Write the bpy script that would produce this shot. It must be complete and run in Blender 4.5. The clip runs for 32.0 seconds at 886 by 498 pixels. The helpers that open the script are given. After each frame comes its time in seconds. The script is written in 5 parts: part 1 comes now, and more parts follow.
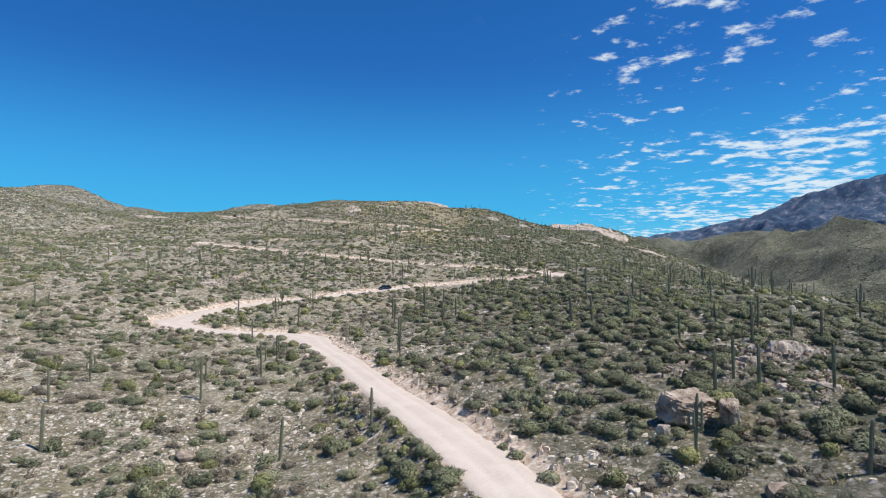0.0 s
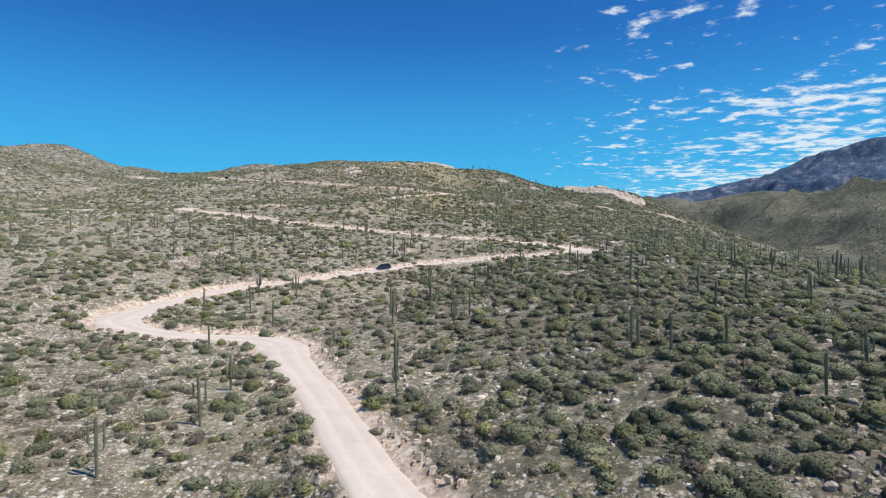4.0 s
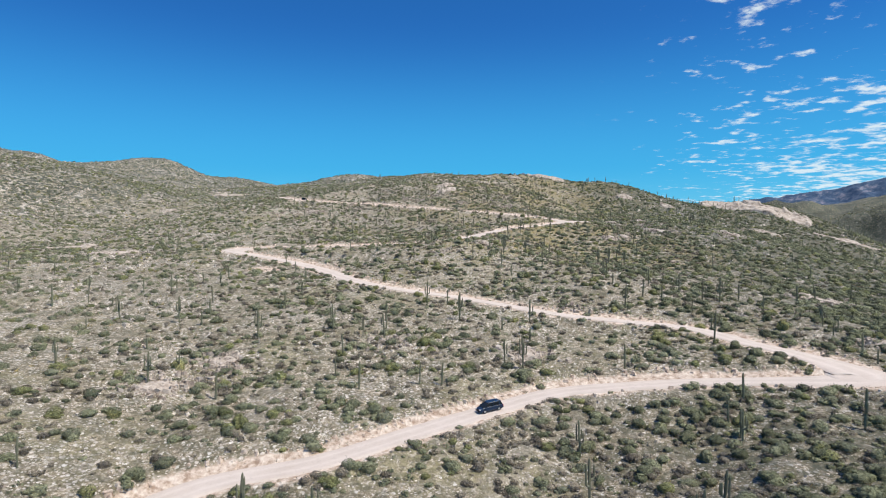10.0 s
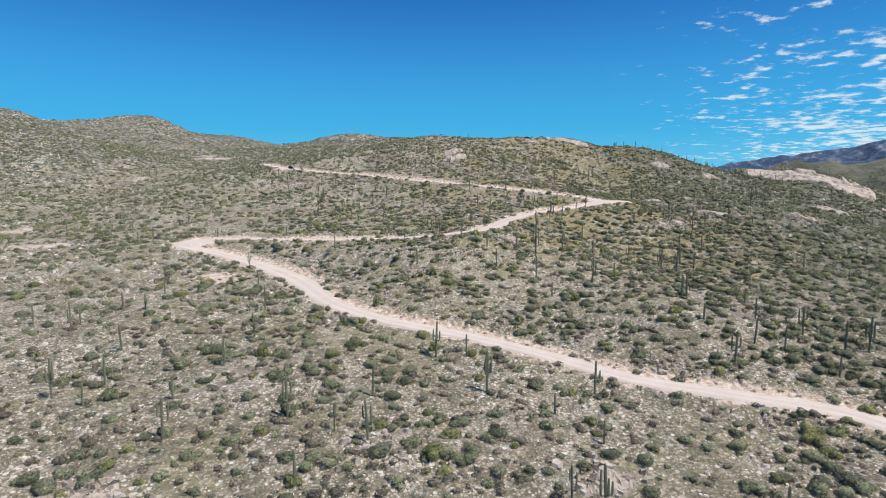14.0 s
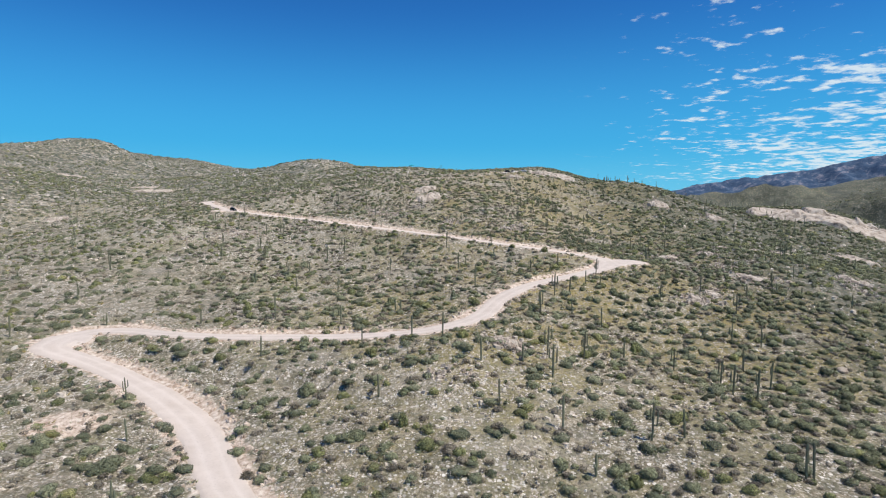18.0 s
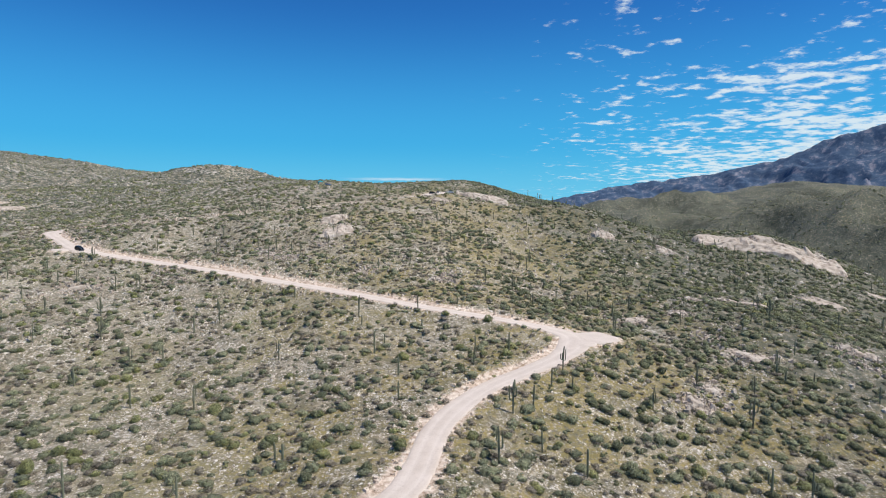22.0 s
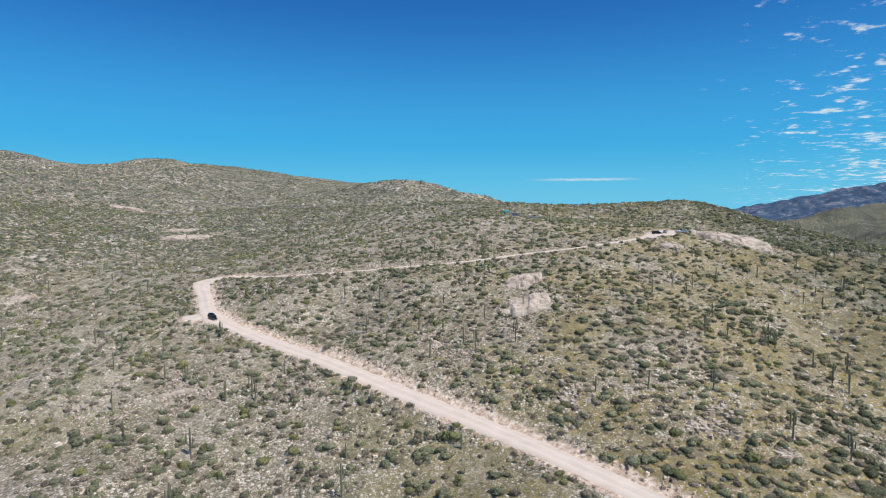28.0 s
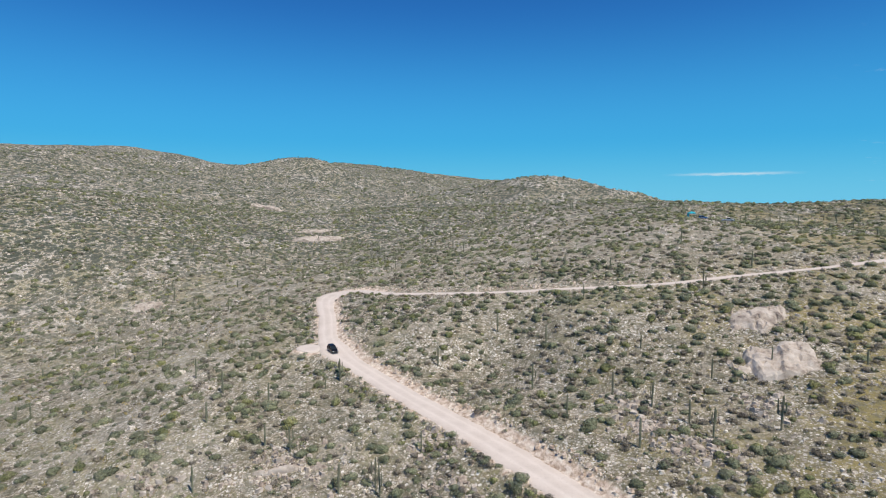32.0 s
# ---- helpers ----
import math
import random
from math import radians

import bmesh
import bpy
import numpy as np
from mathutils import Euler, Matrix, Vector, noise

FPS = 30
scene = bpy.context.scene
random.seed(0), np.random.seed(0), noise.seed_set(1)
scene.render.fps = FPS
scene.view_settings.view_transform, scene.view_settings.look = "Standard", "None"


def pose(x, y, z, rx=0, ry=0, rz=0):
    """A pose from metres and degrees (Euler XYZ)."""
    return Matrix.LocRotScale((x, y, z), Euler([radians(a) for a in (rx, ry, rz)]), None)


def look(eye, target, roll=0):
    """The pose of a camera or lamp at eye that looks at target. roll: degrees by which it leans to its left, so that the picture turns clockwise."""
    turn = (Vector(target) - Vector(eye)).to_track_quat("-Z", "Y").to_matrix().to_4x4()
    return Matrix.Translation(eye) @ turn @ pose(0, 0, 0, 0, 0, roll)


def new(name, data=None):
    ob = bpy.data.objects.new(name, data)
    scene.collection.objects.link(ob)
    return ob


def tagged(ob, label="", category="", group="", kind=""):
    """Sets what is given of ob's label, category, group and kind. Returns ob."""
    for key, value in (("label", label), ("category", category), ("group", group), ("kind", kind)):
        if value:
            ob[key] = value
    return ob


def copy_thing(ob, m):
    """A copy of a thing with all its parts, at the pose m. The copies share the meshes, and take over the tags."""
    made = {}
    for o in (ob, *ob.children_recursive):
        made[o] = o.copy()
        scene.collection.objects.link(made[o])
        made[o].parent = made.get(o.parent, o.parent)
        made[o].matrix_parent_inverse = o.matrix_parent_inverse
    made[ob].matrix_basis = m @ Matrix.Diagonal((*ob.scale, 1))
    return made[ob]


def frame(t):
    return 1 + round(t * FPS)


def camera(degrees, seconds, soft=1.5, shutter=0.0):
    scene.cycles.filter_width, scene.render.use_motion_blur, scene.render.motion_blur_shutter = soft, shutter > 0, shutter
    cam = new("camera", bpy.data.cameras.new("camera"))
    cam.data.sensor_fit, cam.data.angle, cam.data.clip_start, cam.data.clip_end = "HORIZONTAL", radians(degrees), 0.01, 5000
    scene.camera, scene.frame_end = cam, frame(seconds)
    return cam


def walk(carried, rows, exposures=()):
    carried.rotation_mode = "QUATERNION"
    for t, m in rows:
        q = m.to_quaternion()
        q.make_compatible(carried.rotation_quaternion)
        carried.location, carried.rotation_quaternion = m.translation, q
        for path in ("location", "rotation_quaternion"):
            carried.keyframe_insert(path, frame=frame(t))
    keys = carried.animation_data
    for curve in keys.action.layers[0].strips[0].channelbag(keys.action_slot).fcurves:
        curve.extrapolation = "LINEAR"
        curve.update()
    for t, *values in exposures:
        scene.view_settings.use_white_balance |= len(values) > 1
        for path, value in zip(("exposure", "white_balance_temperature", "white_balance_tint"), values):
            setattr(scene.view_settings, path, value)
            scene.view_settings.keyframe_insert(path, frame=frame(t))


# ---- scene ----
cam = camera(73.63, 32.0, soft=1.1)
# seconds, place in metres, then pitch, roll and heading in degrees
PATH = [
    (0, 0.00, 0.00, 0.00, 2.14, -0.07, -6.17),
    (0.5, 0.05, 2.18, 0.26, 1.06, 0.02, -6.17),
    (1, 0.12, 4.46, 0.50, -0.47, 0.04, -6.16),
    (1.5, 0.36, 7.27, 0.77, -1.71, 0.02, -6.09),
    (2, 0.68, 10.93, 1.21, -1.79, 0.03, -6.03),
    (2.5, 0.96, 15.52, 1.98, -1.80, 0.04, -6.00),
    (3, 1.29, 20.57, 3.12, -1.82, 0.06, -5.95),
    (3.5, 1.73, 26.36, 4.56, -1.83, 0.05, -5.84),
    (5.5, 3.93, 54.17, 9.17, -1.69, -0.11, -5.49),
    (6, 4.26, 61.32, 10.43, -1.72, -0.12, -5.44),
    (6.5, 4.66, 68.66, 11.74, -1.73, -0.18, -5.37),
    (7, 4.59, 75.99, 13.31, -1.79, -0.13, -4.34),
    (7.5, 3.95, 83.31, 15.39, -1.76, -0.22, 2.10),
    (8, 3.24, 90.64, 17.90, -1.77, -0.28, 3.21),
    (8.5, 2.50, 98.05, 20.35, -1.75, -0.22, 3.27),
    (9, 1.71, 105.51, 22.62, -1.74, -0.16, 3.33),
    (9.5, 0.85, 112.94, 24.64, -1.73, -0.13, 3.38),
    (10, 0.12, 120.36, 26.46, -1.68, -0.05, 3.45),
    (10.5, -0.61, 127.80, 28.11, -1.56, -0.04, 3.51),
    (11, -1.26, 134.89, 29.42, -5.06, -0.01, 3.64),
    (11.5, -1.95, 142.00, 30.78, -11.99, 0.02, 3.77),
    (12, -2.75, 149.26, 32.31, -15.44, -0.01, 3.85),
    (12.5, -3.58, 156.66, 33.88, -15.07, -0.03, 3.85),
    (13, -4.35, 164.20, 35.52, -8.92, 0.01, 3.86),
    (13.5, -5.15, 171.53, 36.82, -6.10, 0.09, 3.85),
    (14, -5.94, 179.01, 38.08, -5.85, 0.07, 3.86),
    (14.5, -6.75, 186.65, 39.31, -3.97, 0.11, 3.87),
    (16.5, -9.50, 215.11, 46.71, -3.97, -0.01, 3.92),
    (17, -10.04, 222.55, 48.81, -4.00, 0.03, 3.22),
    (17.5, -10.57, 230.05, 50.78, -3.99, 0.05, 1.94),
    (18, -10.89, 237.62, 52.63, -3.99, 0.02, 0.85),
    (18.5, -11.00, 245.20, 54.44, -3.98, -0.05, -0.80),
    (19, -11.10, 252.74, 56.26, -3.98, -0.07, -1.75),
    (19.5, -11.15, 260.27, 58.09, -3.96, -0.06, -2.73),
    (20, -11.09, 267.72, 60.20, -3.94, 0.02, -2.79),
    (20.5, -10.96, 275.12, 62.51, -3.96, 0.06, -2.80),
    (21, -10.68, 282.66, 64.84, -3.95, 0.10, -4.03),
    (21.5, -10.11, 290.30, 67.35, -4.00, 0.14, -6.29),
    (22, -9.37, 297.94, 70.03, -4.09, 0.16, -7.02),
    (22.5, -8.62, 305.48, 72.78, -4.17, 0.12, -7.25),
    (23, -7.91, 312.90, 75.59, -4.20, 0.12, -7.23),
    (23.5, -7.36, 320.30, 78.43, -4.25, 0.14, -7.11),
    (24, -7.33, 327.54, 81.36, -4.27, 0.19, -4.50),
    (24.5, -7.56, 334.65, 84.16, -4.27, 0.13, -0.07),
    (25, -8.06, 341.98, 86.67, -4.21, 0.08, 2.62),
    (25.5, -8.69, 349.28, 88.70, -4.15, 0.10, 2.87),
    (27.5, -13.86, 377.08, 89.91, -4.02, 0.13, 5.44),
    (28, -16.21, 383.49, 90.06, -4.03, 0.08, 10.77),
    (28.5, -18.81, 389.75, 90.35, -4.02, -0.01, 17.26),
    (29, -21.79, 396.18, 90.74, -3.98, -0.09, 22.30),
    (29.5, -25.00, 402.57, 91.06, -4.04, -0.09, 23.53),
    (30, -28.38, 408.78, 91.29, -4.14, -0.10, 23.64),
    (30.5, -31.86, 414.80, 91.42, -4.20, -0.03, 23.74),
    (31, -35.31, 420.90, 91.59, -4.22, -0.01, 23.82),
    (31.5, -38.60, 427.13, 91.73, -4.27, -0.01, 23.95),
    (32, -41.72, 433.39, 91.88, -4.34, 0.02, 23.27),
]
walk(cam, [(t, pose(x, y, z, 90 + p, 0, h) @ pose(0, 0, 0, 0, 0, r)) for t, x, y, z, p, r, h in PATH],
     [(0.0, 0.0), (7.0, 0.0), (8.0, -0.1), (9.0, 0.0), (11.0, 0.0), (12.0, -0.30), (13.0, -0.20), (14.0, -0.06), (22.0, -0.06), (23.0, -0.08), (28.0, -0.12), (32.0, -0.13)])
# ---- end of path ----

# ---- daylight ----
SUN_AZ, SUN_EL = 116.0, 60.0     # degrees right of +y, and above the horizon
world = bpy.data.worlds.new("desert_sky")
scene.world = world
world.use_nodes = True


def math_node(nt, op, a, b=None, clamp=False):
    n = nt.nodes.new("ShaderNodeMath")
    n.operation, n.use_clamp = op, clamp
    for i, v in enumerate((a, b)):
        if v is None:
            continue
        if isinstance(v, (int, float)):
            n.inputs[i].default_value = v
        else:
            nt.links.new(v, n.inputs[i])
    return n.outputs[0]


def smooth_node(nt, v, lo, hi):
    n = nt.nodes.new("ShaderNodeMapRange")
    n.interpolation_type = "SMOOTHSTEP"
    n.inputs["From Min"].default_value, n.inputs["From Max"].default_value = lo, hi
    nt.links.new(v, n.inputs["Value"])
    return n.outputs["Result"]


def noise_node(nt, vec, scale, detail=4.0, rough=0.55, kind="noise"):
    n = nt.nodes.new("ShaderNodeTexNoise" if kind == "noise" else "ShaderNodeTexVoronoi")
    n.inputs["Scale"].default_value = scale
    if kind == "noise":
        n.inputs["Detail"].default_value, n.inputs["Roughness"].default_value = detail, rough
    nt.links.new(vec, n.inputs["Vector"])
    return n.outputs[0]


def ramp_node(nt, fac, stops):
    n = nt.nodes.new("ShaderNodeValToRGB")
    e = n.color_ramp.elements
    while len(e) < len(stops):
        e.new(0.5)
    for el, (p, c) in zip(e, stops):
        el.position, el.color = p, (*c, 1)
    nt.links.new(fac, n.inputs[0])
    return n.outputs[0]


def mix_node(nt, fac, a, b, blend="MIX"):
    n = nt.nodes.new("ShaderNodeMixRGB")
    n.blend_type = blend
    for i, v in enumerate((fac, a, b)):
        if isinstance(v, (int, float)):
            n.inputs[i].default_value = v
        elif isinstance(v, tuple):
            n.inputs[i].default_value = (*v, 1)
        else:
            nt.links.new(v, n.inputs[i])
    return n.outputs[0]


def build_sky():
    nt = world.node_tree
    bg = nt.nodes["Background"]
    sky = nt.nodes.new("ShaderNodeTexSky")
    sky.sky_type, sky.sun_disc = "NISHITA", False
    sky.sun_elevation, sky.sun_rotation = radians(SUN_EL), radians(SUN_AZ)
    sky.altitude, sky.air_density, sky.dust_density, sky.ozone_density = 900, 1.0, 0.15, 3.0
    co = nt.nodes.new("ShaderNodeTexCoord")
    sep = nt.nodes.new("ShaderNodeSeparateXYZ")
    nt.links.new(co.outputs["Generated"], sep.inputs[0])
    x, y, z = sep.outputs
    # fair-weather cloudlets on a flat layer, seen in perspective
    zz = math_node(nt, "ADD", math_node(nt, "MAXIMUM", z, 0.0), 0.085)
    comb = nt.nodes.new("ShaderNodeCombineXYZ")
    nt.links.new(math_node(nt, "DIVIDE", x, zz), comb.inputs[0])
    nt.links.new(math_node(nt, "DIVIDE", y, zz), comb.inputs[1])
    fine = noise_node(nt, comb.outputs[0], 7.5, 7.0, 0.62)
    large = noise_node(nt, comb.outputs[0], 1.5, 3.0, 0.5)
    east = math_node(nt, "DIVIDE", x, math_node(nt, "MAXIMUM", y, 0.05))
    cover = math_node(nt, "MULTIPLY", smooth_node(nt, east, 0.12, 0.75), smooth_node(nt, y, 0.0, 0.2))
    low = math_node(nt, "SUBTRACT", 1.0, smooth_node(nt, z, 0.02, 0.24))
    v = math_node(nt, "ADD", math_node(nt, "MULTIPLY", fine, 0.65), math_node(nt, "MULTIPLY", large, 0.35))
    v = math_node(nt, "ADD", v, math_node(nt, "MULTIPLY", cover, math_node(nt, "ADD", 0.07, math_node(nt, "MULTIPLY", low, 0.11))))
    fac = math_node(nt, "MULTIPLY", smooth_node(nt, v, 0.585, 0.70), smooth_node(nt, cover, 0.0, 0.25))
    fac = math_node(nt, "MULTIPLY", fac, 0.86)
    # one thin streak low in the north
    streak = math_node(nt, "MULTIPLY", smooth_node(nt, east, -0.06, 0.04), math_node(nt, "SUBTRACT", 1.0, smooth_node(nt, east, 0.06, 0.15)))
    lift = math_node(nt, "ADD", z, math_node(nt, "MULTIPLY", fine, 0.006))
    streak = math_node(nt, "MULTIPLY", streak, math_node(nt, "MULTIPLY", smooth_node(nt, lift, 0.0455, 0.0485), math_node(nt, "SUBTRACT", 1.0, smooth_node(nt, lift, 0.0485, 0.052))))
    fac = math_node(nt, "MAXIMUM", fac, math_node(nt, "MULTIPLY", streak, 0.6))
    tint = mix_node(nt, 1.0, sky.outputs[0], SKY_TINT, "MULTIPLY")
    # clear dry air keeps its blue down to the skyline
    clear = mix_node(nt, math_node(nt, "SUBTRACT", 1.0, smooth_node(nt, z, -0.02, 0.34)), tint, SKY_LOW)
    clear = mix_node(nt, math_node(nt, "MULTIPLY", math_node(nt, "SUBTRACT", 1.0, smooth_node(nt, z, -0.01, 0.11)), 0.8), clear, SKY_RIM)
    nt.links.new(mix_node(nt, fac, clear, CLOUD), bg.inputs[0])
    bg.inputs[1].default_value = SKY_STRENGTH


SKY_TINT, SKY_LOW, SKY_RIM, CLOUD, SKY_STRENGTH = (0.14, 0.58, 1.05), (0.55, 4.15, 7.1), (1.7, 5.5, 7.5), (6.8, 7.6, 8.0), 0.117
build_sky()
sun = new("sun", bpy.data.lights.new("sun", "SUN"))
sun.data.energy, sun.data.angle, sun.data.color = 4.7, radians(0.53), (1.0, 0.95, 0.86)
a, e = radians(SUN_AZ), radians(SUN_EL)
sun.matrix_world = look((1500 * math.sin(a) * math.cos(e), 1500 * math.cos(a) * math.cos(e), 1500 * math.sin(e)), (0, 0, 0))

# ---- materials ----


def material(name, rough=0.9):
    m = bpy.data.materials.new(name)
    m.use_nodes = True
    nt = m.node_tree
    b = nt.nodes["Principled BSDF"]
    b.inputs["Roughness"].default_value = rough
    b.inputs["Specular IOR Level"].default_value = 0.25
    return m, nt, b


def position(nt):
    return nt.nodes.new("ShaderNodeNewGeometry").outputs["Position"]


def attribute(nt, name):
    n = nt.nodes.new("ShaderNodeAttribute")
    n.attribute_name = name
    return n.outputs["Fac"]


def bump(nt, b, height, strength, distance):
    n = nt.nodes.new("ShaderNodeBump")
    n.inputs["Strength"].default_value, n.inputs["Distance"].default_value = strength, distance
    nt.links.new(height, n.inputs["Height"])
    nt.links.new(n.outputs[0], b.inputs["Normal"])


def cell_node(nt, vec, scale):
    """Cells of a Voronoi pattern: the distance to the cell's middle and a chance value for each cell."""
    n = nt.nodes.new("ShaderNodeTexVoronoi")
    n.inputs["Scale"].default_value = scale
    nt.links.new(vec, n.inputs["Vector"])
    sep = nt.nodes.new("ShaderNodeSeparateColor")
    nt.links.new(n.outputs["Color"], sep.inputs[0])
    return n.outputs["Distance"], sep.outputs[0], sep.outputs[1]


def less(nt, v, lo, hi):
    return math_node(nt, "SUBTRACT", 1.0, smooth_node(nt, v, lo, hi))


def ground_material():
    m, nt, b = material("desert_ground", 0.95)
    p = position(nt)
    far, lush, gold = attribute(nt, "far"), attribute(nt, "lush"), attribute(nt, "gold")
    soil = ramp_node(nt, noise_node(nt, p, 0.06, 6, 0.65), [(0.30, (0.25, 0.196, 0.124)), (0.5, (0.375, 0.305, 0.202)), (0.70, (0.53, 0.445, 0.325))])
    # twigs, gravel and bare soil in a fine mix
    grit = ramp_node(nt, noise_node(nt, p, 1.5, 9, 0.80), [(0.38, (0.055, 0.042, 0.027)), (0.47, (0.21, 0.168, 0.110)), (0.53, (0.45, 0.375, 0.265)), (0.58, (0.86, 0.78, 0.66))])
    c = mix_node(nt, 0.68, soil, grit)
    herb = math_node(nt, "MULTIPLY", smooth_node(nt, noise_node(nt, p, 0.45, 8, 0.75), 0.45, 0.53), math_node(nt, "ADD", 0.70, math_node(nt, "MULTIPLY", lush, 0.2)))
    c = mix_node(nt, herb, c, mix_node(nt, smooth_node(nt, noise_node(nt, p, 1.9, 5, 0.75), 0.40, 0.60), (0.078, 0.072, 0.044), (0.25, 0.224, 0.140)))
    # dry grass in drifts
    drift = smooth_node(nt, math_node(nt, "ADD", noise_node(nt, p, 0.032, 7, 0.68), math_node(nt, "MULTIPLY", gold, 0.09)), 0.49, 0.62)
    tuft = smooth_node(nt, noise_node(nt, p, 1.1, 7, 0.75), 0.42, 0.56)
    straw = math_node(nt, "MULTIPLY", math_node(nt, "MULTIPLY", drift, tuft), math_node(nt, "ADD", 0.50, math_node(nt, "MULTIPLY", gold, 0.45)))
    c = mix_node(nt, straw, c, mix_node(nt, gold, (0.35, 0.312, 0.158), (0.315, 0.245, 0.085)))
    # loose stone, in two sizes, thick in some drifts and thin in others
    stony = noise_node(nt, p, 0.055, 6, 0.70)
    shift = nt.nodes.new("ShaderNodeVectorMath")
    shift.operation = "ADD"
    nt.links.new(p, shift.inputs[0])
    wobble = nt.nodes.new("ShaderNodeTexNoise")
    wobble.inputs["Scale"].default_value, wobble.inputs["Detail"].default_value = 1.4, 4.0
    nt.links.new(p, wobble.inputs["Vector"])
    small = nt.nodes.new("ShaderNodeVectorMath")
    small.operation = "SCALE"
    small.inputs["Scale"].default_value = 0.45
    nt.links.new(wobble.outputs["Color"], small.inputs[0])
    nt.links.new(small.outputs[0], shift.inputs[1])
    for scale, size, lo in ((0.95, 0.52, 0.44), (1.9, 0.52, 0.40)):
        dist, chance, tone = cell_node(nt, shift.outputs[0], scale)
        dist = math_node(nt, "ADD", dist, math_node(nt, "MULTIPLY", tone, 0.05))
        here = math_node(nt, "MULTIPLY", less(nt, dist, size * 0.55, size * 0.8), smooth_node(nt, math_node(nt, "SUBTRACT", math_node(nt, "ADD", stony, math_node(nt, "MULTIPLY", chance, 0.22)), math_node(nt, "MULTIPLY", straw, 0.14)), lo + 0.13, lo + 0.19))
        c = mix_node(nt, here, c, ramp_node(nt, tone, [(0.0, (0.33, 0.265, 0.205)), (0.4, (0.62, 0.55, 0.455)), (1.0, (0.86, 0.80, 0.71))]))
    # dense growth and litter on the shaded valley side
    c = mix_node(nt, math_node(nt, "MULTIPLY", lush, math_node(nt, "MULTIPLY", smooth_node(nt, noise_node(nt, p, 0.25, 8, 0.75), 0.36, 0.50), math_node(nt, "ADD", 0.42, math_node(nt, "MULTIPLY", far, 0.05)))), c, (0.088, 0.076, 0.044))
    # pale slabs and scree on the hills past the planted stretch
    scree = math_node(nt, "MULTIPLY", smooth_node(nt, noise_node(nt, p, 0.035, 9, 0.80), 0.538, 0.59), math_node(nt, "MULTIPLY", math_node(nt, "MAXIMUM", far, 0.22), math_node(nt, "SUBTRACT", 0.85, math_node(nt, "MULTIPLY", lush, 0.65))))
    c = mix_node(nt, scree, c, (0.60, 0.53, 0.455))
    # single bushes on the far hills, in two sizes
    green = mix_node(nt, noise_node(nt, p, 0.05, 5, 0.7), (0.048, 0.056, 0.041), (0.108, 0.118, 0.086))
    for scale, size, bias in ((0.30, 0.74, 0.0), (0.62, 0.66, 0.05)):
        dist, chance, tone = cell_node(nt, p, scale)
        wide = math_node(nt, "ADD", dist, math_node(nt, "MULTIPLY", noise_node(nt, p, scale * 5, 3, 0.6), 0.3))
        stand = smooth_node(nt, math_node(nt, "ADD", math_node(nt, "ADD", chance, math_node(nt, "MULTIPLY", lush, 0.36)), math_node(nt, "MULTIPLY", noise_node(nt, p, 0.02, 5, 0.7), 0.8)), 0.70 + bias, 0.78 + bias)
        c = mix_node(nt, math_node(nt, "MULTIPLY", math_node(nt, "MULTIPLY", less(nt, wide, size * 0.85, size * 1.15), stand), math_node(nt, "MAXIMUM", math_node(nt, "MULTIPLY", far, 0.92), math_node(nt, "ADD", 0.20, math_node(nt, "MULTIPLY", lush, 0.35)))), c, green)
    # valley hills: gully shade painted in by noise, with dark growth and tan spurs
    draw = ramp_node(nt, noise_node(nt, p, 0.009, 9, 0.72), [(0.40, (0.55, 0.58, 0.56)), (0.5, (1.0, 1.0, 1.0)), (0.62, (1.35, 1.30, 1.22))])
    c = mix_node(nt, math_node(nt, "MULTIPLY", far, math_node(nt, "ADD", 0.35, math_node(nt, "MULTIPLY", lush, 0.6))), c, draw, "MULTIPLY")
    cut = ramp_node(nt, noise_node(nt, p, 0.9, 7, 0.65), [(0.36, (0.38, 0.265, 0.185)), (0.5, (0.64, 0.50, 0.385)), (0.64, (0.82, 0.71, 0.59))])
    ragged = smooth_node(nt, math_node(nt, "ADD", attribute(nt, "bare"), math_node(nt, "MULTIPLY", noise_node(nt, p, 0.5, 6, 0.7), 0.9)), 0.62, 1.05)
    c = mix_node(nt, ragged, c, cut)
    nt.links.new(c, b.inputs["Base Color"])
    bump(nt, b, noise_node(nt, p, 0.9, 10, 0.75), 0.9, 0.5)
    return m


def road_material():
    m, nt, b = material("graded_dirt", 0.95)
    p = position(nt)
    c = ramp_node(nt, noise_node(nt, p, 0.25, 7, 0.6), [(0.3, (0.56, 0.465, 0.385)), (0.7, (0.66, 0.56, 0.475))])
    track = attribute(nt, "track")
    c = mix_node(nt, math_node(nt, "MULTIPLY", track, 0.45), c, (0.74, 0.645, 0.56))
    c = mix_node(nt, math_node(nt, "MULTIPLY", smooth_node(nt, noise_node(nt, p, 2.5, 6, 0.7), 0.52, 0.7), 0.3), c, (0.36, 0.28, 0.225))
    nt.links.new(c, b.inputs["Base Color"])
    bump(nt, b, noise_node(nt, p, 1.8, 8, 0.7), 0.35, 0.2)
    return m


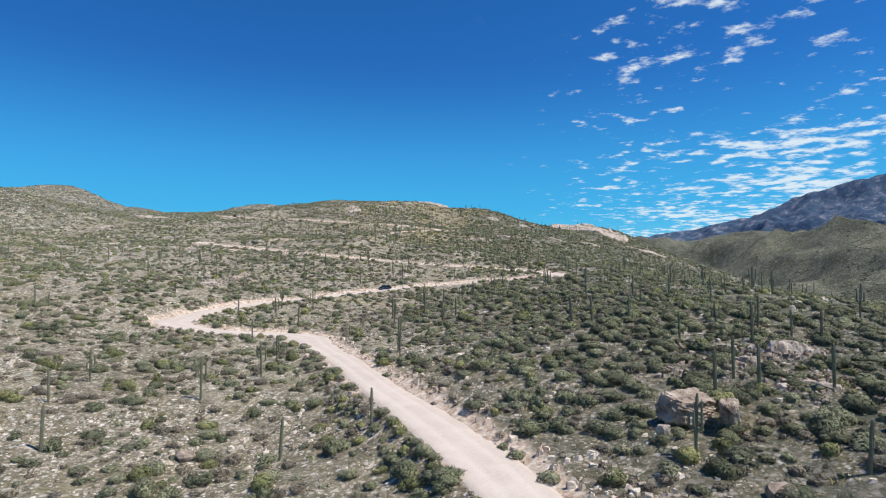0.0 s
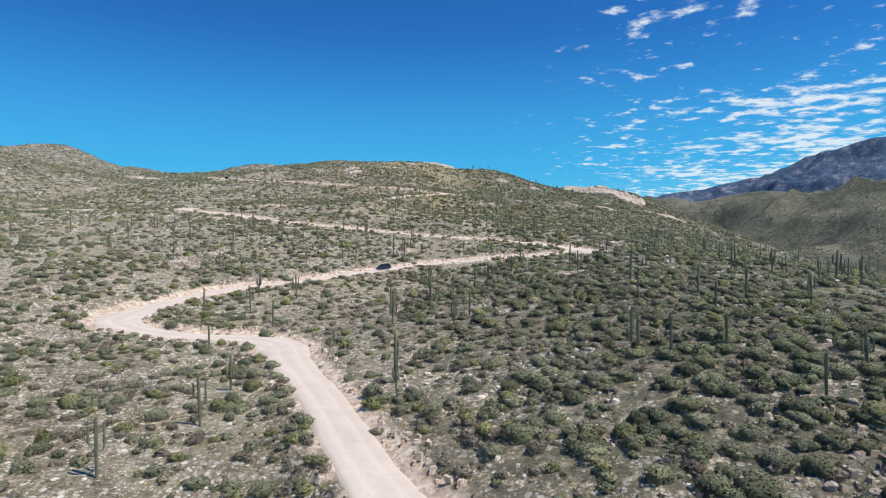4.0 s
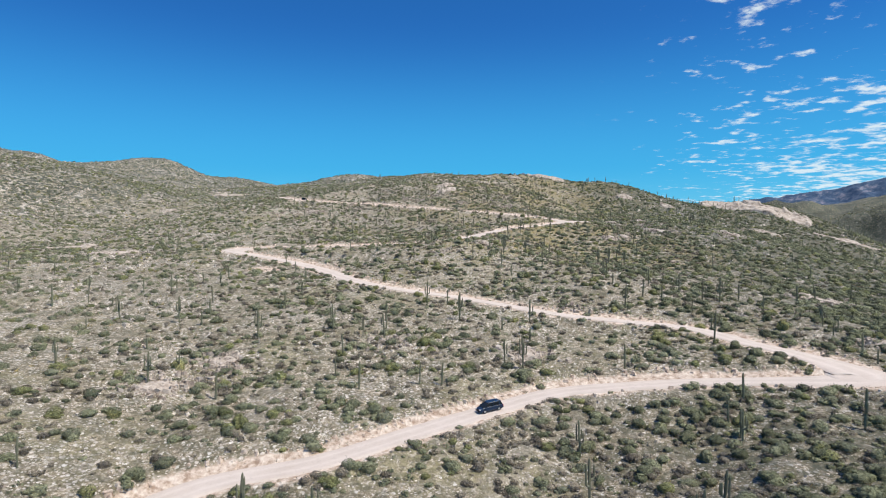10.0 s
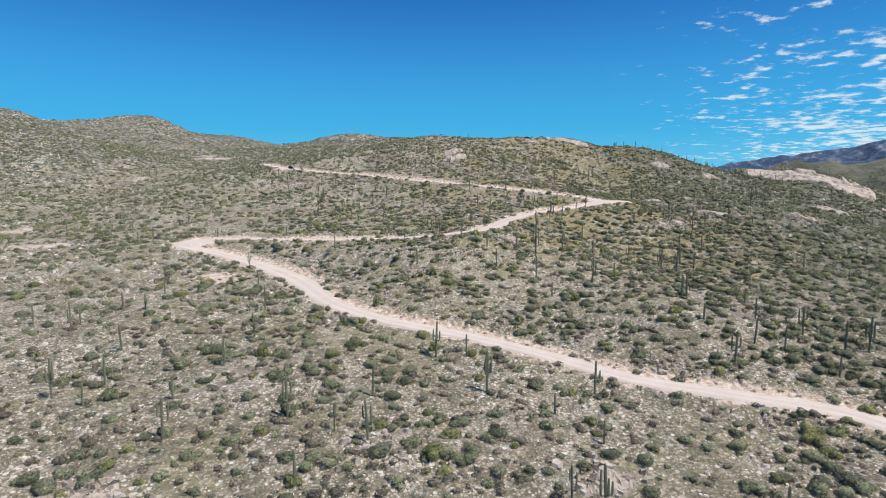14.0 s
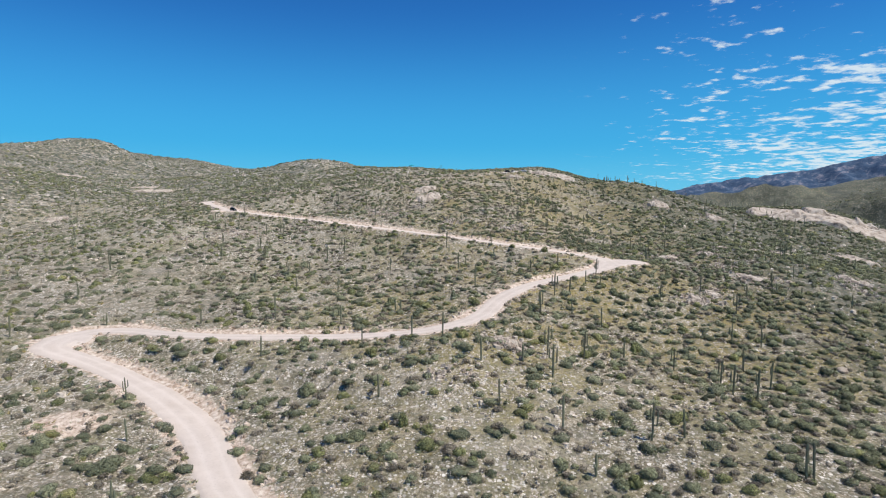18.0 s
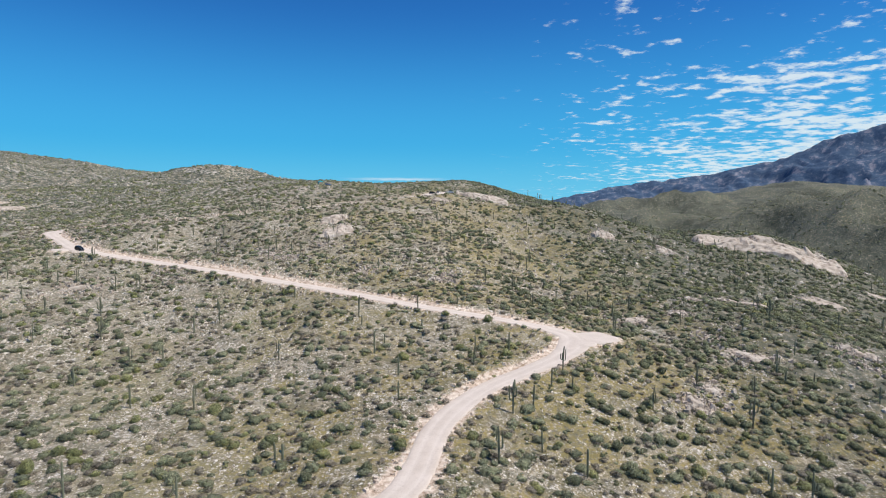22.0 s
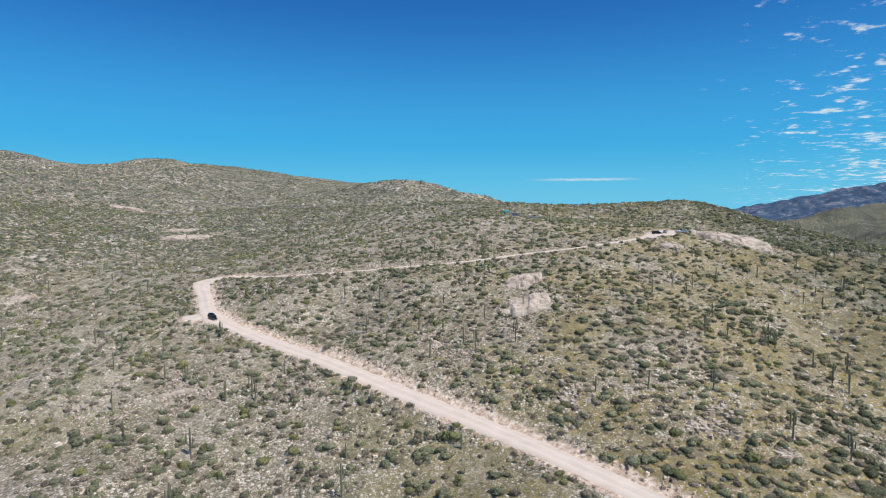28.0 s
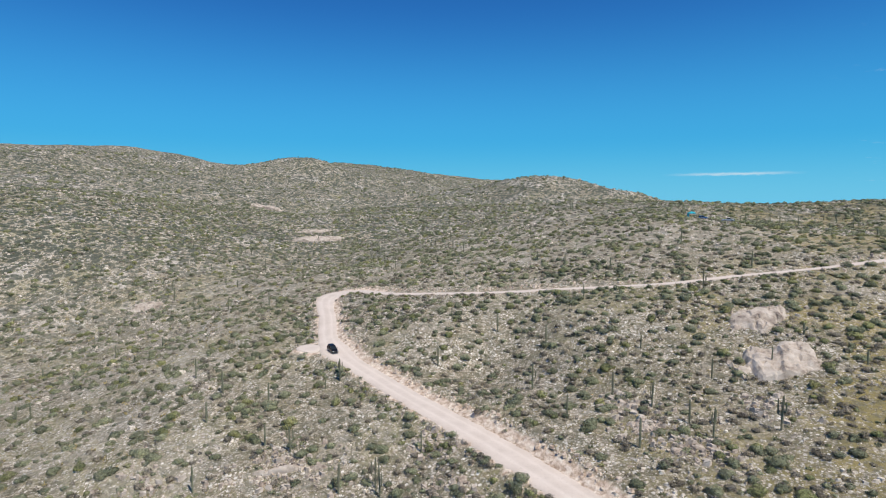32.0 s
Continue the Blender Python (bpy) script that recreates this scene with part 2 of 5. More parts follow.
def rock_material(name, light, mid, dark, scale=0.5):
    m, nt, b = material(name, 0.88)
    p = position(nt)
    c = ramp_node(nt, noise_node(nt, p, scale, 8, 0.65), [(0.30, dark), (0.48, mid), (0.68, light)])
    crack = math_node(nt, "SUBTRACT", 1.0, smooth_node(nt, noise_node(nt, p, scale * 6, 6, 0.75), 0.30, 0.42))
    c = mix_node(nt, math_node(nt, "MULTIPLY", crack, 0.7), c, dark)
    nt.links.new(c, b.inputs["Base Color"])
    bump(nt, b, noise_node(nt, p, scale * 3, 9, 0.7), 0.6, 0.25)
    return m


def leaf_material(name, tones, scale=0.16, open_leaf=0.0):
    m, nt, b = material(name, 0.8)
    g = nt.nodes.new("ShaderNodeNewGeometry")
    p = g.outputs["Position"]
    patch = ramp_node(nt, noise_node(nt, p, scale, 3, 0.6), [(0.32, tones[0]), (0.5, tones[1]), (0.68, tones[2])])
    each = ramp_node(nt, g.outputs["Random Per Island"], [(0.0, (0.66, 0.67, 0.68)), (0.5, (1.0, 0.98, 0.95)), (1.0, (1.40, 1.36, 1.25))])
    # shade in the gaps and light on twigs, put into the leaf colour
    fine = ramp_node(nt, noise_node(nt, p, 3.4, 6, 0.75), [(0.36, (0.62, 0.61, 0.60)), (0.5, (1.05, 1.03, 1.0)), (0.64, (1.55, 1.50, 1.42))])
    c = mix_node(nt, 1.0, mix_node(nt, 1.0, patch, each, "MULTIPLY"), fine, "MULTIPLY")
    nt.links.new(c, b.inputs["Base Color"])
    bump(nt, b, noise_node(nt, p, 2.6, 6, 0.7), 0.9, 0.45)
    if open_leaf:
        # thin desert foliage: gaps between the twigs
        nt.links.new(smooth_node(nt, noise_node(nt, p, 4.2, 5, 0.72), open_leaf - 0.015, open_leaf + 0.015), b.inputs["Alpha"])
    return m


def cactus_material():
    m, nt, b = material("saguaro_skin", 0.7)
    co = nt.nodes.new("ShaderNodeTexCoord")
    info = nt.nodes.new("ShaderNodeObjectInfo")
    c = ramp_node(nt, noise_node(nt, co.outputs["Object"], 1.2, 5, 0.6), [(0.3, (0.150, 0.160, 0.098)), (0.55, (0.225, 0.228, 0.145)), (0.75, (0.32, 0.305, 0.205))])
    c = mix_node(nt, math_node(nt, "MULTIPLY", info.outputs["Random"], 0.5), c, (0.19, 0.17, 0.12))
    nt.links.new(c, b.inputs["Base Color"])
    return m


def plain(name, color, rough=0.5, metal=0.0, spread=0.15):
    m, nt, b = material(name, rough)
    b.inputs["Metallic"].default_value = metal
    co = nt.nodes.new("ShaderNodeTexCoord")
    dark = tuple(v * (1 - spread) for v in color)
    nt.links.new(mix_node(nt, noise_node(nt, co.outputs["Object"], 6, 5), dark, color), b.inputs["Base Color"])
    return m


GROUND, ROAD = ground_material(), road_material()
GRANITE = rock_material("pale_granite", (0.62, 0.535, 0.445), (0.47, 0.385, 0.305), (0.17, 0.13, 0.10), 0.35)
BOULDER = rock_material("weathered_granite", (0.56, 0.47, 0.37), (0.38, 0.295, 0.225), (0.11, 0.08, 0.06), 0.6)
RUBBLE = rock_material("loose_stone", (0.82, 0.735, 0.62), (0.64, 0.545, 0.435), (0.30, 0.225, 0.165), 0.8)
CUTROCK = rock_material("fresh_cut_rock", (0.80, 0.69, 0.56), (0.63, 0.495, 0.38), (0.30, 0.20, 0.14), 0.9)
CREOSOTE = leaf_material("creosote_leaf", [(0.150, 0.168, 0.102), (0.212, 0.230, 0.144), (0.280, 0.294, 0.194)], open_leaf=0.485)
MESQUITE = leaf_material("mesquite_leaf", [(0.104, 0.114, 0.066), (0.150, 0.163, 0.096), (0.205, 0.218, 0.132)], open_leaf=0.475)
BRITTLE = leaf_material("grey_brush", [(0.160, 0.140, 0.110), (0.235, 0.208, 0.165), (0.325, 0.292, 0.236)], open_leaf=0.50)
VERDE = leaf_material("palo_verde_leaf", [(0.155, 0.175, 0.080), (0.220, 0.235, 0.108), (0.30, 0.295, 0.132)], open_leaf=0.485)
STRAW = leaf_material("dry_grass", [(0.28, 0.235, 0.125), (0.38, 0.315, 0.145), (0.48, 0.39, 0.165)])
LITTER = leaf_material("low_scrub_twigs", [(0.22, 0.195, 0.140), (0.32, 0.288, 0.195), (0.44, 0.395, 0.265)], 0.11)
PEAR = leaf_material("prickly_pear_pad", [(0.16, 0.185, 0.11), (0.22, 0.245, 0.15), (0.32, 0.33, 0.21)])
BARK = plain("shrub_bark", (0.13, 0.10, 0.08), 0.9)
SKIN = cactus_material()

# ---- the lie of the land ----
SLOPE = (3.2, -0.1314, 0.0519)


def bend_in(v, lo, hi, soft):
    v = np.where(v > hi, hi + soft * (1 - np.exp(-np.maximum(v - hi, 0) / soft)), v)
    return np.where(v < lo, lo - soft * (1 - np.exp(-np.maximum(lo - v, 0) / soft)), v)


# rounded hills and hollows: x, y, radius, height
RIDGES = [
    (-380, 180, 200, -55.8), (30, 720, 110, 40.4), (450, 230, 110, -35.3), (240, 650, 110, 29.8), (-110, -50, 110, -27.7), (100, 1350, 110, -14.8), (-810, 1350, 110, -98.0),
    (-390, 1350, 110, -40.0), (-330, 230, 65, 10.9), (370, 1230, 65, -8.0), (-480, 830, 65, -10.3), (-630, 580, 65, 8.8), (-330, -70, 65, -25.4), (-880, 780, 65, -17.9),
    (320, 80, 65, -12.6), (-30, 1180, 65, 8.9), (120, 980, 65, 13.3), (370, 930, 65, -11.9), (420, 480, 65, -14.5), (-80, 280, 65, -8.3), (-230, 1230, 65, 19.3),
    (-480, 280, 65, 6.6), (370, -70, 65, -25.8), (-580, 1230, 65, 18.2),
]
WIDE_HILLS = [
    (-180, 1130, 65, 30.5), (-430, 930, 65, -18.4), (70, 430, 65, 4.8), (-280, 580, 65, -28.1), (-580, 1380, 65, -38.5), (-130, 1380, 65, -17.7), (70, 880, 65, 32.9),
    (570, 830, 65, -7.4), (220, 830, 65, 15.8), (-230, 430, 65, -15.4), (-330, 780, 65, -13.4), (-80, 930, 65, 19.7), (0, 320, 40, 3.8), (-640, 160, 40, -9.4),
    (200, 440, 40, 3.7), (-200, 920, 40, 8.2), (-360, 1240, 40, 8.8), (-120, 1240, 40, 6.4), (480, 600, 40, -8.1), (160, 880, 40, 8.1), (0, 960, 40, 5.6),
    (-40, 640, 40, 5.1), (-360, 400, 40, -7.8), (-280, 1160, 40, 6.2),
]
SPURS = [
    (-120, 120, 40, -4.3), (-280, 480, 40, -8.4), (-680, 1200, 40, 5.7), (-80, 760, 40, 4.4), (-760, 1040, 40, 7.5), (200, 1160, 40, 4.3), (40, 0, 40, -3.2),
    (240, 40, 40, -7.6), (-680, 880, 40, 12.1), (-120, 400, 40, -2.8), (160, 760, 40, 6.4), (200, 960, 40, 4.4), (-880, 1080, 40, -9.3), (320, 360, 40, -5.5),
    (400, 720, 40, 8.6), (120, 800, 40, 9.7), (160, 1240, 40, 6.8), (-40, 160, 40, -11.9), (-760, 1280, 40, 12.3), (0, 560, 40, 8.7), (-720, 960, 40, 19.5),
    (-120, 840, 40, 13.6), (-40, 40, 40, -10.4), (-120, 600, 40, 5.5),
]
KNOLLS = [
    (-880, 1160, 40, -20.7), (-880, 1360, 40, -49.2), (240, -80, 40, -14.6), (0, 240, 40, -10.4), (120, 480, 40, 9.9), (280, 680, 40, 13.2), (0, 1360, 40, -9.7),
    (-400, 1040, 40, -14.3), (-240, 1360, 40, -9.5), (-240, 720, 40, -11.2), (-440, 720, 40, 4.9), (-360, 560, 40, -12.7), (-200, -120, 40, -14.0), (-680, 1360, 40, -19.0),
    (-880, 1240, 40, -23.6), (-80, 480, 40, -4.6), (0, 480, 40, 6.8), (280, 480, 40, -9.2), (0, 120, 40, -7.2), (-520, 1000, 40, -6.6), (-560, 1160, 40, 16.2),
    (-40, 840, 40, 8.9), (-40, 1040, 40, 6.8), (-760, 1360, 40, -11.7),
]
HUMMOCKS = [
    (16, 209, 18, -5.0), (-23, 267, 28, 2.7), (69, 587, 12, -4.8), (109, 198, 12, -4.0), (-89, 576, 12, -3.8), (45, 103, 18, 2.0), (8, 512, 28, 1.9),
    (-108, 485, 12, 3.0), (44, 381, 18, -2.8), (-12, 82, 12, -3.2), (-192, 569, 28, 2.8), (-108, 581, 12, 2.7), (-89, 576, 12, -3.3), (230, 618, 12, 2.7),
    (-81, 307, 12, 2.0), (-21, 485, 12, 2.3), (9, 318, 12, -2.1), (4, 162, 28, -1.5), (-63, 593, 12, 2.6), (231, 534, 12, -2.5), (-12, 371, 12, 2.8),
    (89, 274, 12, 2.3), (-282, 605, 12, -2.3), (82, 222, 12, 2.1), (-66, 396, 12, 2.2), (57, 659, 12, 2.1), (-62, 231, 12, -1.9), (-72, 191, 12, 1.8),
    (0, 471, 12, -2.1), (42, 310, 12, 1.7), (-146, 516, 12, 1.8), (-135, 492, 12, -1.7), (-21, 485, 12, 1.6), (-35, 492, 12, -1.5),
]
SADDLES = [
    (38, 670, 26, 2.0),
    (-540, 1620, 120, -16.7), (-660, 1620, 120, -12.5), (80, 760, 70, -7.3), (-690, 970, 70, -14.4), (-270, 1110, 70, -4.1), (-900, 970, 70, -3.6), (-1020, 1500, 120, -24.3),
    (-480, 1110, 70, -15.0), (0, 810, 30, -4.9), (-630, 1155, 45, 11.4), (-690, 1080, 30, -2.1), (120, 810, 30, -2.2), (-1140, 1380, 120, 23.0), (120, 870, 30, 1.6),
    (10, 480, 70, -4.7), (-410, 970, 70, -6.1), (-1260, 1620, 120, -1.2), (-1140, 1500, 120, -2.0), (68, 204, 18, -3.3), (180, 690, 30, -4.5),
]
CRESTS = [
    (-690, 1140, 30, -4.0), (120, 660, 30, 8.9), (-1140, 1620, 120, -9.0), (-690, 1110, 70, 2.8), (-480, 1250, 70, -5.4), (240, 690, 30, 2.7), (-60, 720, 30, 4.0),
    (-780, 1110, 30, 7.1), (-900, 1040, 70, -1.5), (90, 900, 30, 5.0), (-900, 900, 70, -1.8), (225, 570, 45, -1.9), (-900, 975, 45, -1.4), (-690, 1040, 70, -7.5),
    (-900, 1110, 70, 2.4), (-90, 1110, 30, 8.1), (-150, 1140, 30, -3.0), (-90, 840, 30, -1.4), (-720, 1110, 30, -3.7), (-720, 1110, 45, -2.8), (-540, 1860, 120, 5.3),
]
# wide far hills and hollows: x, y, radius, height
FAR_HILLS = [(1420, 880, 290, 150), (1130, 1600, 210, 80), (1180, 1270, 190, 85), (820, 2130, 250, 105), (1600, 2300, 400, 185), (-640, 1560, 150, 30)]


def land(x, y):
    h = SLOPE[0] + SLOPE[1] * bend_in(x, -850, 620, 120) + SLOPE[2] * bend_in(y, -150, 1250, 100)
    for px, py, r, top in RIDGES + WIDE_HILLS + SPURS + KNOLLS + HUMMOCKS + SADDLES + CRESTS + FAR_HILLS:
        h = h + top * np.exp(-((x - px) ** 2 + (y - py) ** 2) / (2 * r * r))
    return h


def lattice(i, j, seed):
    n = (i * 374761393 + j * 668265263 + seed * 1442695041) & 0x7FFFFFFF
    n = ((n ^ (n >> 13)) * 1274126177) & 0x7FFFFFFF
    return ((n ^ (n >> 16)) & 0xFFFF) / 65535.0


def value_noise(x, y, size, seed):
    u, v = x / size, y / size
    i, j = np.floor(u).astype(np.int64), np.floor(v).astype(np.int64)
    s, t = u - i, v - j
    s, t = s * s * (3 - 2 * s), t * t * (3 - 2 * t)
    top = lattice(i, j, seed) * (1 - s) + lattice(i + 1, j, seed) * s
    low = lattice(i, j + 1, seed) * (1 - s) + lattice(i + 1, j + 1, seed) * s
    return (top * (1 - t) + low * t) * 2 - 1


def relief(x, y):
    r = 0.4 * value_noise(x, y, 27.0, 3) + 0.45 * value_noise(x, y, 9.0, 5) + 0.22 * value_noise(x, y, 3.4, 7)
    away = np.clip((np.hypot(x, y - 350) - 450) / 500, 0, 1)
    east = np.clip((x - 420) / 400, 0, 1) * np.clip((2800 - np.hypot(x, y)) / 600, 0, 1)
    wx, wy = x * 0.8 + y * 0.6 + 40 * value_noise(x, y, 300.0, 19), y * 0.8 - x * 0.6 + 40 * value_noise(x, y, 300.0, 20)
    r = r + east * (70 * (0.14 - np.abs(value_noise(wx, wy, 230.0, 15))) + 36 * (0.18 - np.abs(value_noise(wx, wy, 95.0, 17))))
    return r + away * (12 * (1 - np.abs(value_noise(x, y, 150.0, 11))) + 7 * (1 - np.abs(value_noise(x, y, 60.0, 13))) - 9.5)


# centre line of the road, leg by leg: x, y, height
LEG_1 = [
    (8.0, -60.0, -30.8), (12.0, 10.0, -23.8), (13.0, 35.0, -21.6), (12.9, 52.2, -20.3), (6.8, 74.2, -18.9), (0.6, 92.2, -18.1), (-6.3, 115.4, -17.3),
    (-13.6, 136.2, -16.7), (-17.9, 150.3, -16.3), (-26.6, 155.4, -16.0), (-36.8, 156.1, -15.5), (-47.0, 159.9, -14.8), (-55.3, 167.3, -13.9),
]
LEG_2 = [
    (-54.9, 176.5, -13.1), (-51.8, 185.0, -12.3), (-46.7, 195.7, -11.4), (-39.0, 204.4, -10.5), (-25.5, 210.4, -9.6), (-11.9, 220.8, -8.4), (3.2, 232.4, -7.2),
    (15.4, 240.9, -6.3), (28.8, 243.3, -5.4), (44.8, 243.1, -4.2), (58.1, 240.5, -3.1), (68.0, 238.0, -2.3),
]
LEG_3 = [
    (75.1, 238.8, -1.8), (74.0, 246.0, -1.2), (70.1, 254.0, -0.5), (63.3, 263.2, 0.3), (55.3, 276.6, 1.3), (37.2, 282.6, 2.4), (21.7, 286.6, 3.5),
    (6.0, 297.0, 4.9), (-10.8, 305.0, 6.6), (-28.6, 311.4, 8.2), (-43.4, 322.0, 9.9), (-57.5, 344.0, 11.2), (-71.3, 357.7, 13.1), (-86.8, 369.0, 14.9),
]
LEG_4 = [
    (-98.4, 375.4, 16.3), (-111.7, 382.6, 17.8), (-110.9, 395.0, 18.5), (-101.6, 397.2, 19.0), (-86.2, 390.6, 19.5), (-69.1, 386.1, 19.8), (-51.0, 383.9, 20.3),
    (-35.5, 381.9, 21.0), (-17.9, 381.6, 22.4), (-4.4, 391.3, 23.9), (3.4, 412.1, 25.6), (10.0, 422.7, 27.0),
]
LEG_5 = [
    (19.0, 431.9, 28.3), (31.0, 440.0, 29.6), (39.8, 446.6, 30.6), (46.4, 454.6, 31.5), (48.6, 462.0, 32.4), (44.4, 468.2, 33.4), (36.5, 472.8, 34.5),
    (28.0, 477.2, 35.6), (8.1, 486.2, 37.8), (-24.3, 507.5, 41.0), (-47.6, 521.4, 43.1), (-77.7, 539.8, 45.8), (-110.4, 557.5, 48.5), (-137.0, 574.9, 51.1),
]
LEG_6 = [
    (-154.4, 598.0, 53.4), (-170.3, 621.2, 56.1), (-165.8, 634.1, 57.3), (-141.9, 621.3, 59.6), (-116.8, 617.2, 61.8), (-96.8, 615.3, 63.7), (-80.1, 617.1, 65.4),
    (-61.9, 617.9, 67.2), (-47.7, 619.8, 68.7), (-31.6, 627.5, 70.6), (-15.8, 634.2, 72.2), (1.9, 642.2, 74.3), (22.6, 656.8, 76.9), (35.9, 678.0, 79.3),
]
# places where the road widens: x, y, extra metres to each side, reach
WIDER = [(-70, 534, 0.7, 45), (-62, 348, 0.9, 25), (46, 454, 0.9, 12), (12, 40, 0.5, 40), (72, 241, 2.2, 9), (-54, 171, 1.6, 10), (-17, 147, 1.0, 12), (-110, 389, 1.8, 10), (51, 459, 0.6, 10), (-168, 627, 1.2, 10), (-136, 571, 1.4, 7), (30, 667, 2.5, 10), (-5, 300, -0.5, 40), (-60, 618, -0.9, 60), (-5, 636, -1.0, 40)]


def spline(points, step):
    p = np.array(points, float)
    p = np.vstack([2 * p[0] - p[1], p, 2 * p[-1] - p[-2]])
    out = []
    for k in range(1, len(p) - 2):
        n = max(2, int(np.hypot(*(p[k + 1] - p[k])[:2]) / step))
        t = np.linspace(0, 1, n, endpoint=False)[:, None]
        a, b, c, d = p[k - 1], p[k], p[k + 1], p[k + 2]
        out.append(0.5 * (2 * b + (c - a) * t + (2 * a - 5 * b + 4 * c - d) * t ** 2 + (3 * b - a - 3 * c + d) * t ** 3))
    return np.vstack(out + [p[-2:-1]])


LINE = spline(LEG_1 + LEG_2 + LEG_3 + LEG_4 + LEG_5 + LEG_6, 1.5)
for _ in range(4):
    LINE[1:-1, 2] = (LINE[:-2, 2] + 2 * LINE[1:-1, 2] + LINE[2:, 2]) / 4
HALF = np.full(len(LINE), 3.0)
for wx, wy, extra, reach in WIDER:
    HALF += extra * np.exp(-((LINE[:, 0] - wx) ** 2 + (LINE[:, 1] - wy) ** 2) / (reach * reach))
LIFT = LINE[:, 2] - land(LINE[:, 0], LINE[:, 1])


# beaten turnouts at the bends: x, y, radius
PADS = [(75, 240.5, 6.0), (-17, 147, 4.6), (-56, 171, 5.6), (-112, 389, 6.2), (55.5, 461.0, 6.0), (50.5, 456.5, 3.4), (-170, 627, 4.8), (-142, 570.5, 3.4), (32, 669, 7.0)]


def to_road(x, y):
    """Distance to the centre line and the nearest sample of it."""
    d, k = np.full(x.shape, 1e6), np.zeros(x.shape, int)
    near = np.flatnonzero((x > -260) & (x < 170) & (y > -160) & (y < 780))
    for s in range(0, len(near), 20000):
        n = near[s:s + 20000]
        q = (x[n, None] - LINE[None, :, 0]) ** 2 + (y[n, None] - LINE[None, :, 1]) ** 2
        k[n] = q.argmin(1)
        d[n] = np.sqrt(q[np.arange(len(n)), k[n]])
    return d, k


def pad_level(x, y):
    """Height of the roadway near a turnout, evened out between the legs of the bend."""
    w = np.exp(-((x[:, None] - LINE[None, :, 0]) ** 2 + (y[:, None] - LINE[None, :, 1]) ** 2) / 40.0) + 1e-12
    return (w * LINE[None, :, 2]).sum(1) / w.sum(1)


def step(v):
    v = np.clip(v, 0, 1)
    return v * v * (3 - 2 * v)


def ground(x, y, full=False):
    x, y = np.atleast_1d(np.asarray(x, float)), np.atleast_1d(np.asarray(y, float))
    d, k = to_road(x, y)
    h = land(x, y) + relief(x, y) + LIFT[k] * np.exp(-(d / 28) ** 2)
    bed = LINE[k, 2]
    side = d - HALF[k]
    # banks: a steeper cut above the road, a longer fill below it
    w = 1 - step((side - 0.4) / np.where(h > bed, 1.9, 4.5))
    out = h * (1 - w) + (bed - 0.10 - 0.25 * step(-(side + 0.5) / 0.5)) * w
    for px, py, pr in PADS:
        edge = np.hypot(x - px, y - py) - pr * 1.12
        w2 = (1 - step((edge - 0.3) / 4.0)) * (1 - w)
        n = np.flatnonzero(w2 > 0)
        out[n] = out[n] * (1 - w2[n]) + (pad_level(x[n], y[n]) - 0.14) * w2[n]
        side = np.minimum(side, edge)
    if full:
        bare = np.clip(1.2 - np.abs(side - 0.3) / np.where(h > bed - 0.3, 2.2, 1.2), 0, 1) * np.where(h > bed - 0.3, 1.0, 0.75)
        bare *= np.where((y > 604) & (x > -150), 0.35, 1.0)
        # a washed-out bare patch below the road
        bare = np.maximum(bare, np.clip(1.6 - np.hypot((x + 84) / 6.5, (y - 346) / 4.5) + 0.6 * value_noise(x, y, 4.0, 81), 0, 1))
        return out, side, bare
    return out


def mesh_object(name, verts, faces, mat, parent=None, smooth=False, attrs=()):
    """A mesh object from an array of points and an array of faces with the same number of corners."""
    me = bpy.data.meshes.new(name)
    verts, faces = np.asarray(verts, np.float32), np.asarray(faces, np.int32)
    n, s = faces.shape
    me.vertices.add(len(verts))
    me.vertices.foreach_set("co", verts.ravel())
    me.loops.add(n * s)
    me.loops.foreach_set("vertex_index", faces.ravel())
    me.polygons.add(n)
    me.polygons.foreach_set("loop_start", np.arange(0, n * s, s, dtype=np.int32))
    me.polygons.foreach_set("use_smooth", np.full(n, smooth))
    for key, values in attrs:
        at = me.attributes.new(key, "FLOAT", "POINT")
        at.data.foreach_set("value", np.asarray(values, np.float32))
    me.update(calc_edges=True)
    me.materials.append(mat)
    ob = new(name, me)
    if parent:
        ob.parent = parent
    return ob


def grid_faces(nx, ny):
    i = np.arange(nx - 1)[None, :] + np.arange(ny - 1)[:, None] * nx
    return np.stack([i, i + 1, i + nx + 1, i + nx], -1).reshape(-1, 4)


def spaced(lo, hi, fine, out_lo, out_hi, rate_lo, rate_hi):
    mid = np.arange(lo, hi + fine, fine)
    def tail(n_to, start, rate):
        v, s, o = start, fine, []
        while v < n_to:
            s *= rate
            v += s
            o.append(v)
        return np.array(o)
    return np.concatenate([-tail(-out_lo, -lo, rate_lo)[::-1], mid, tail(out_hi, hi, rate_hi)])


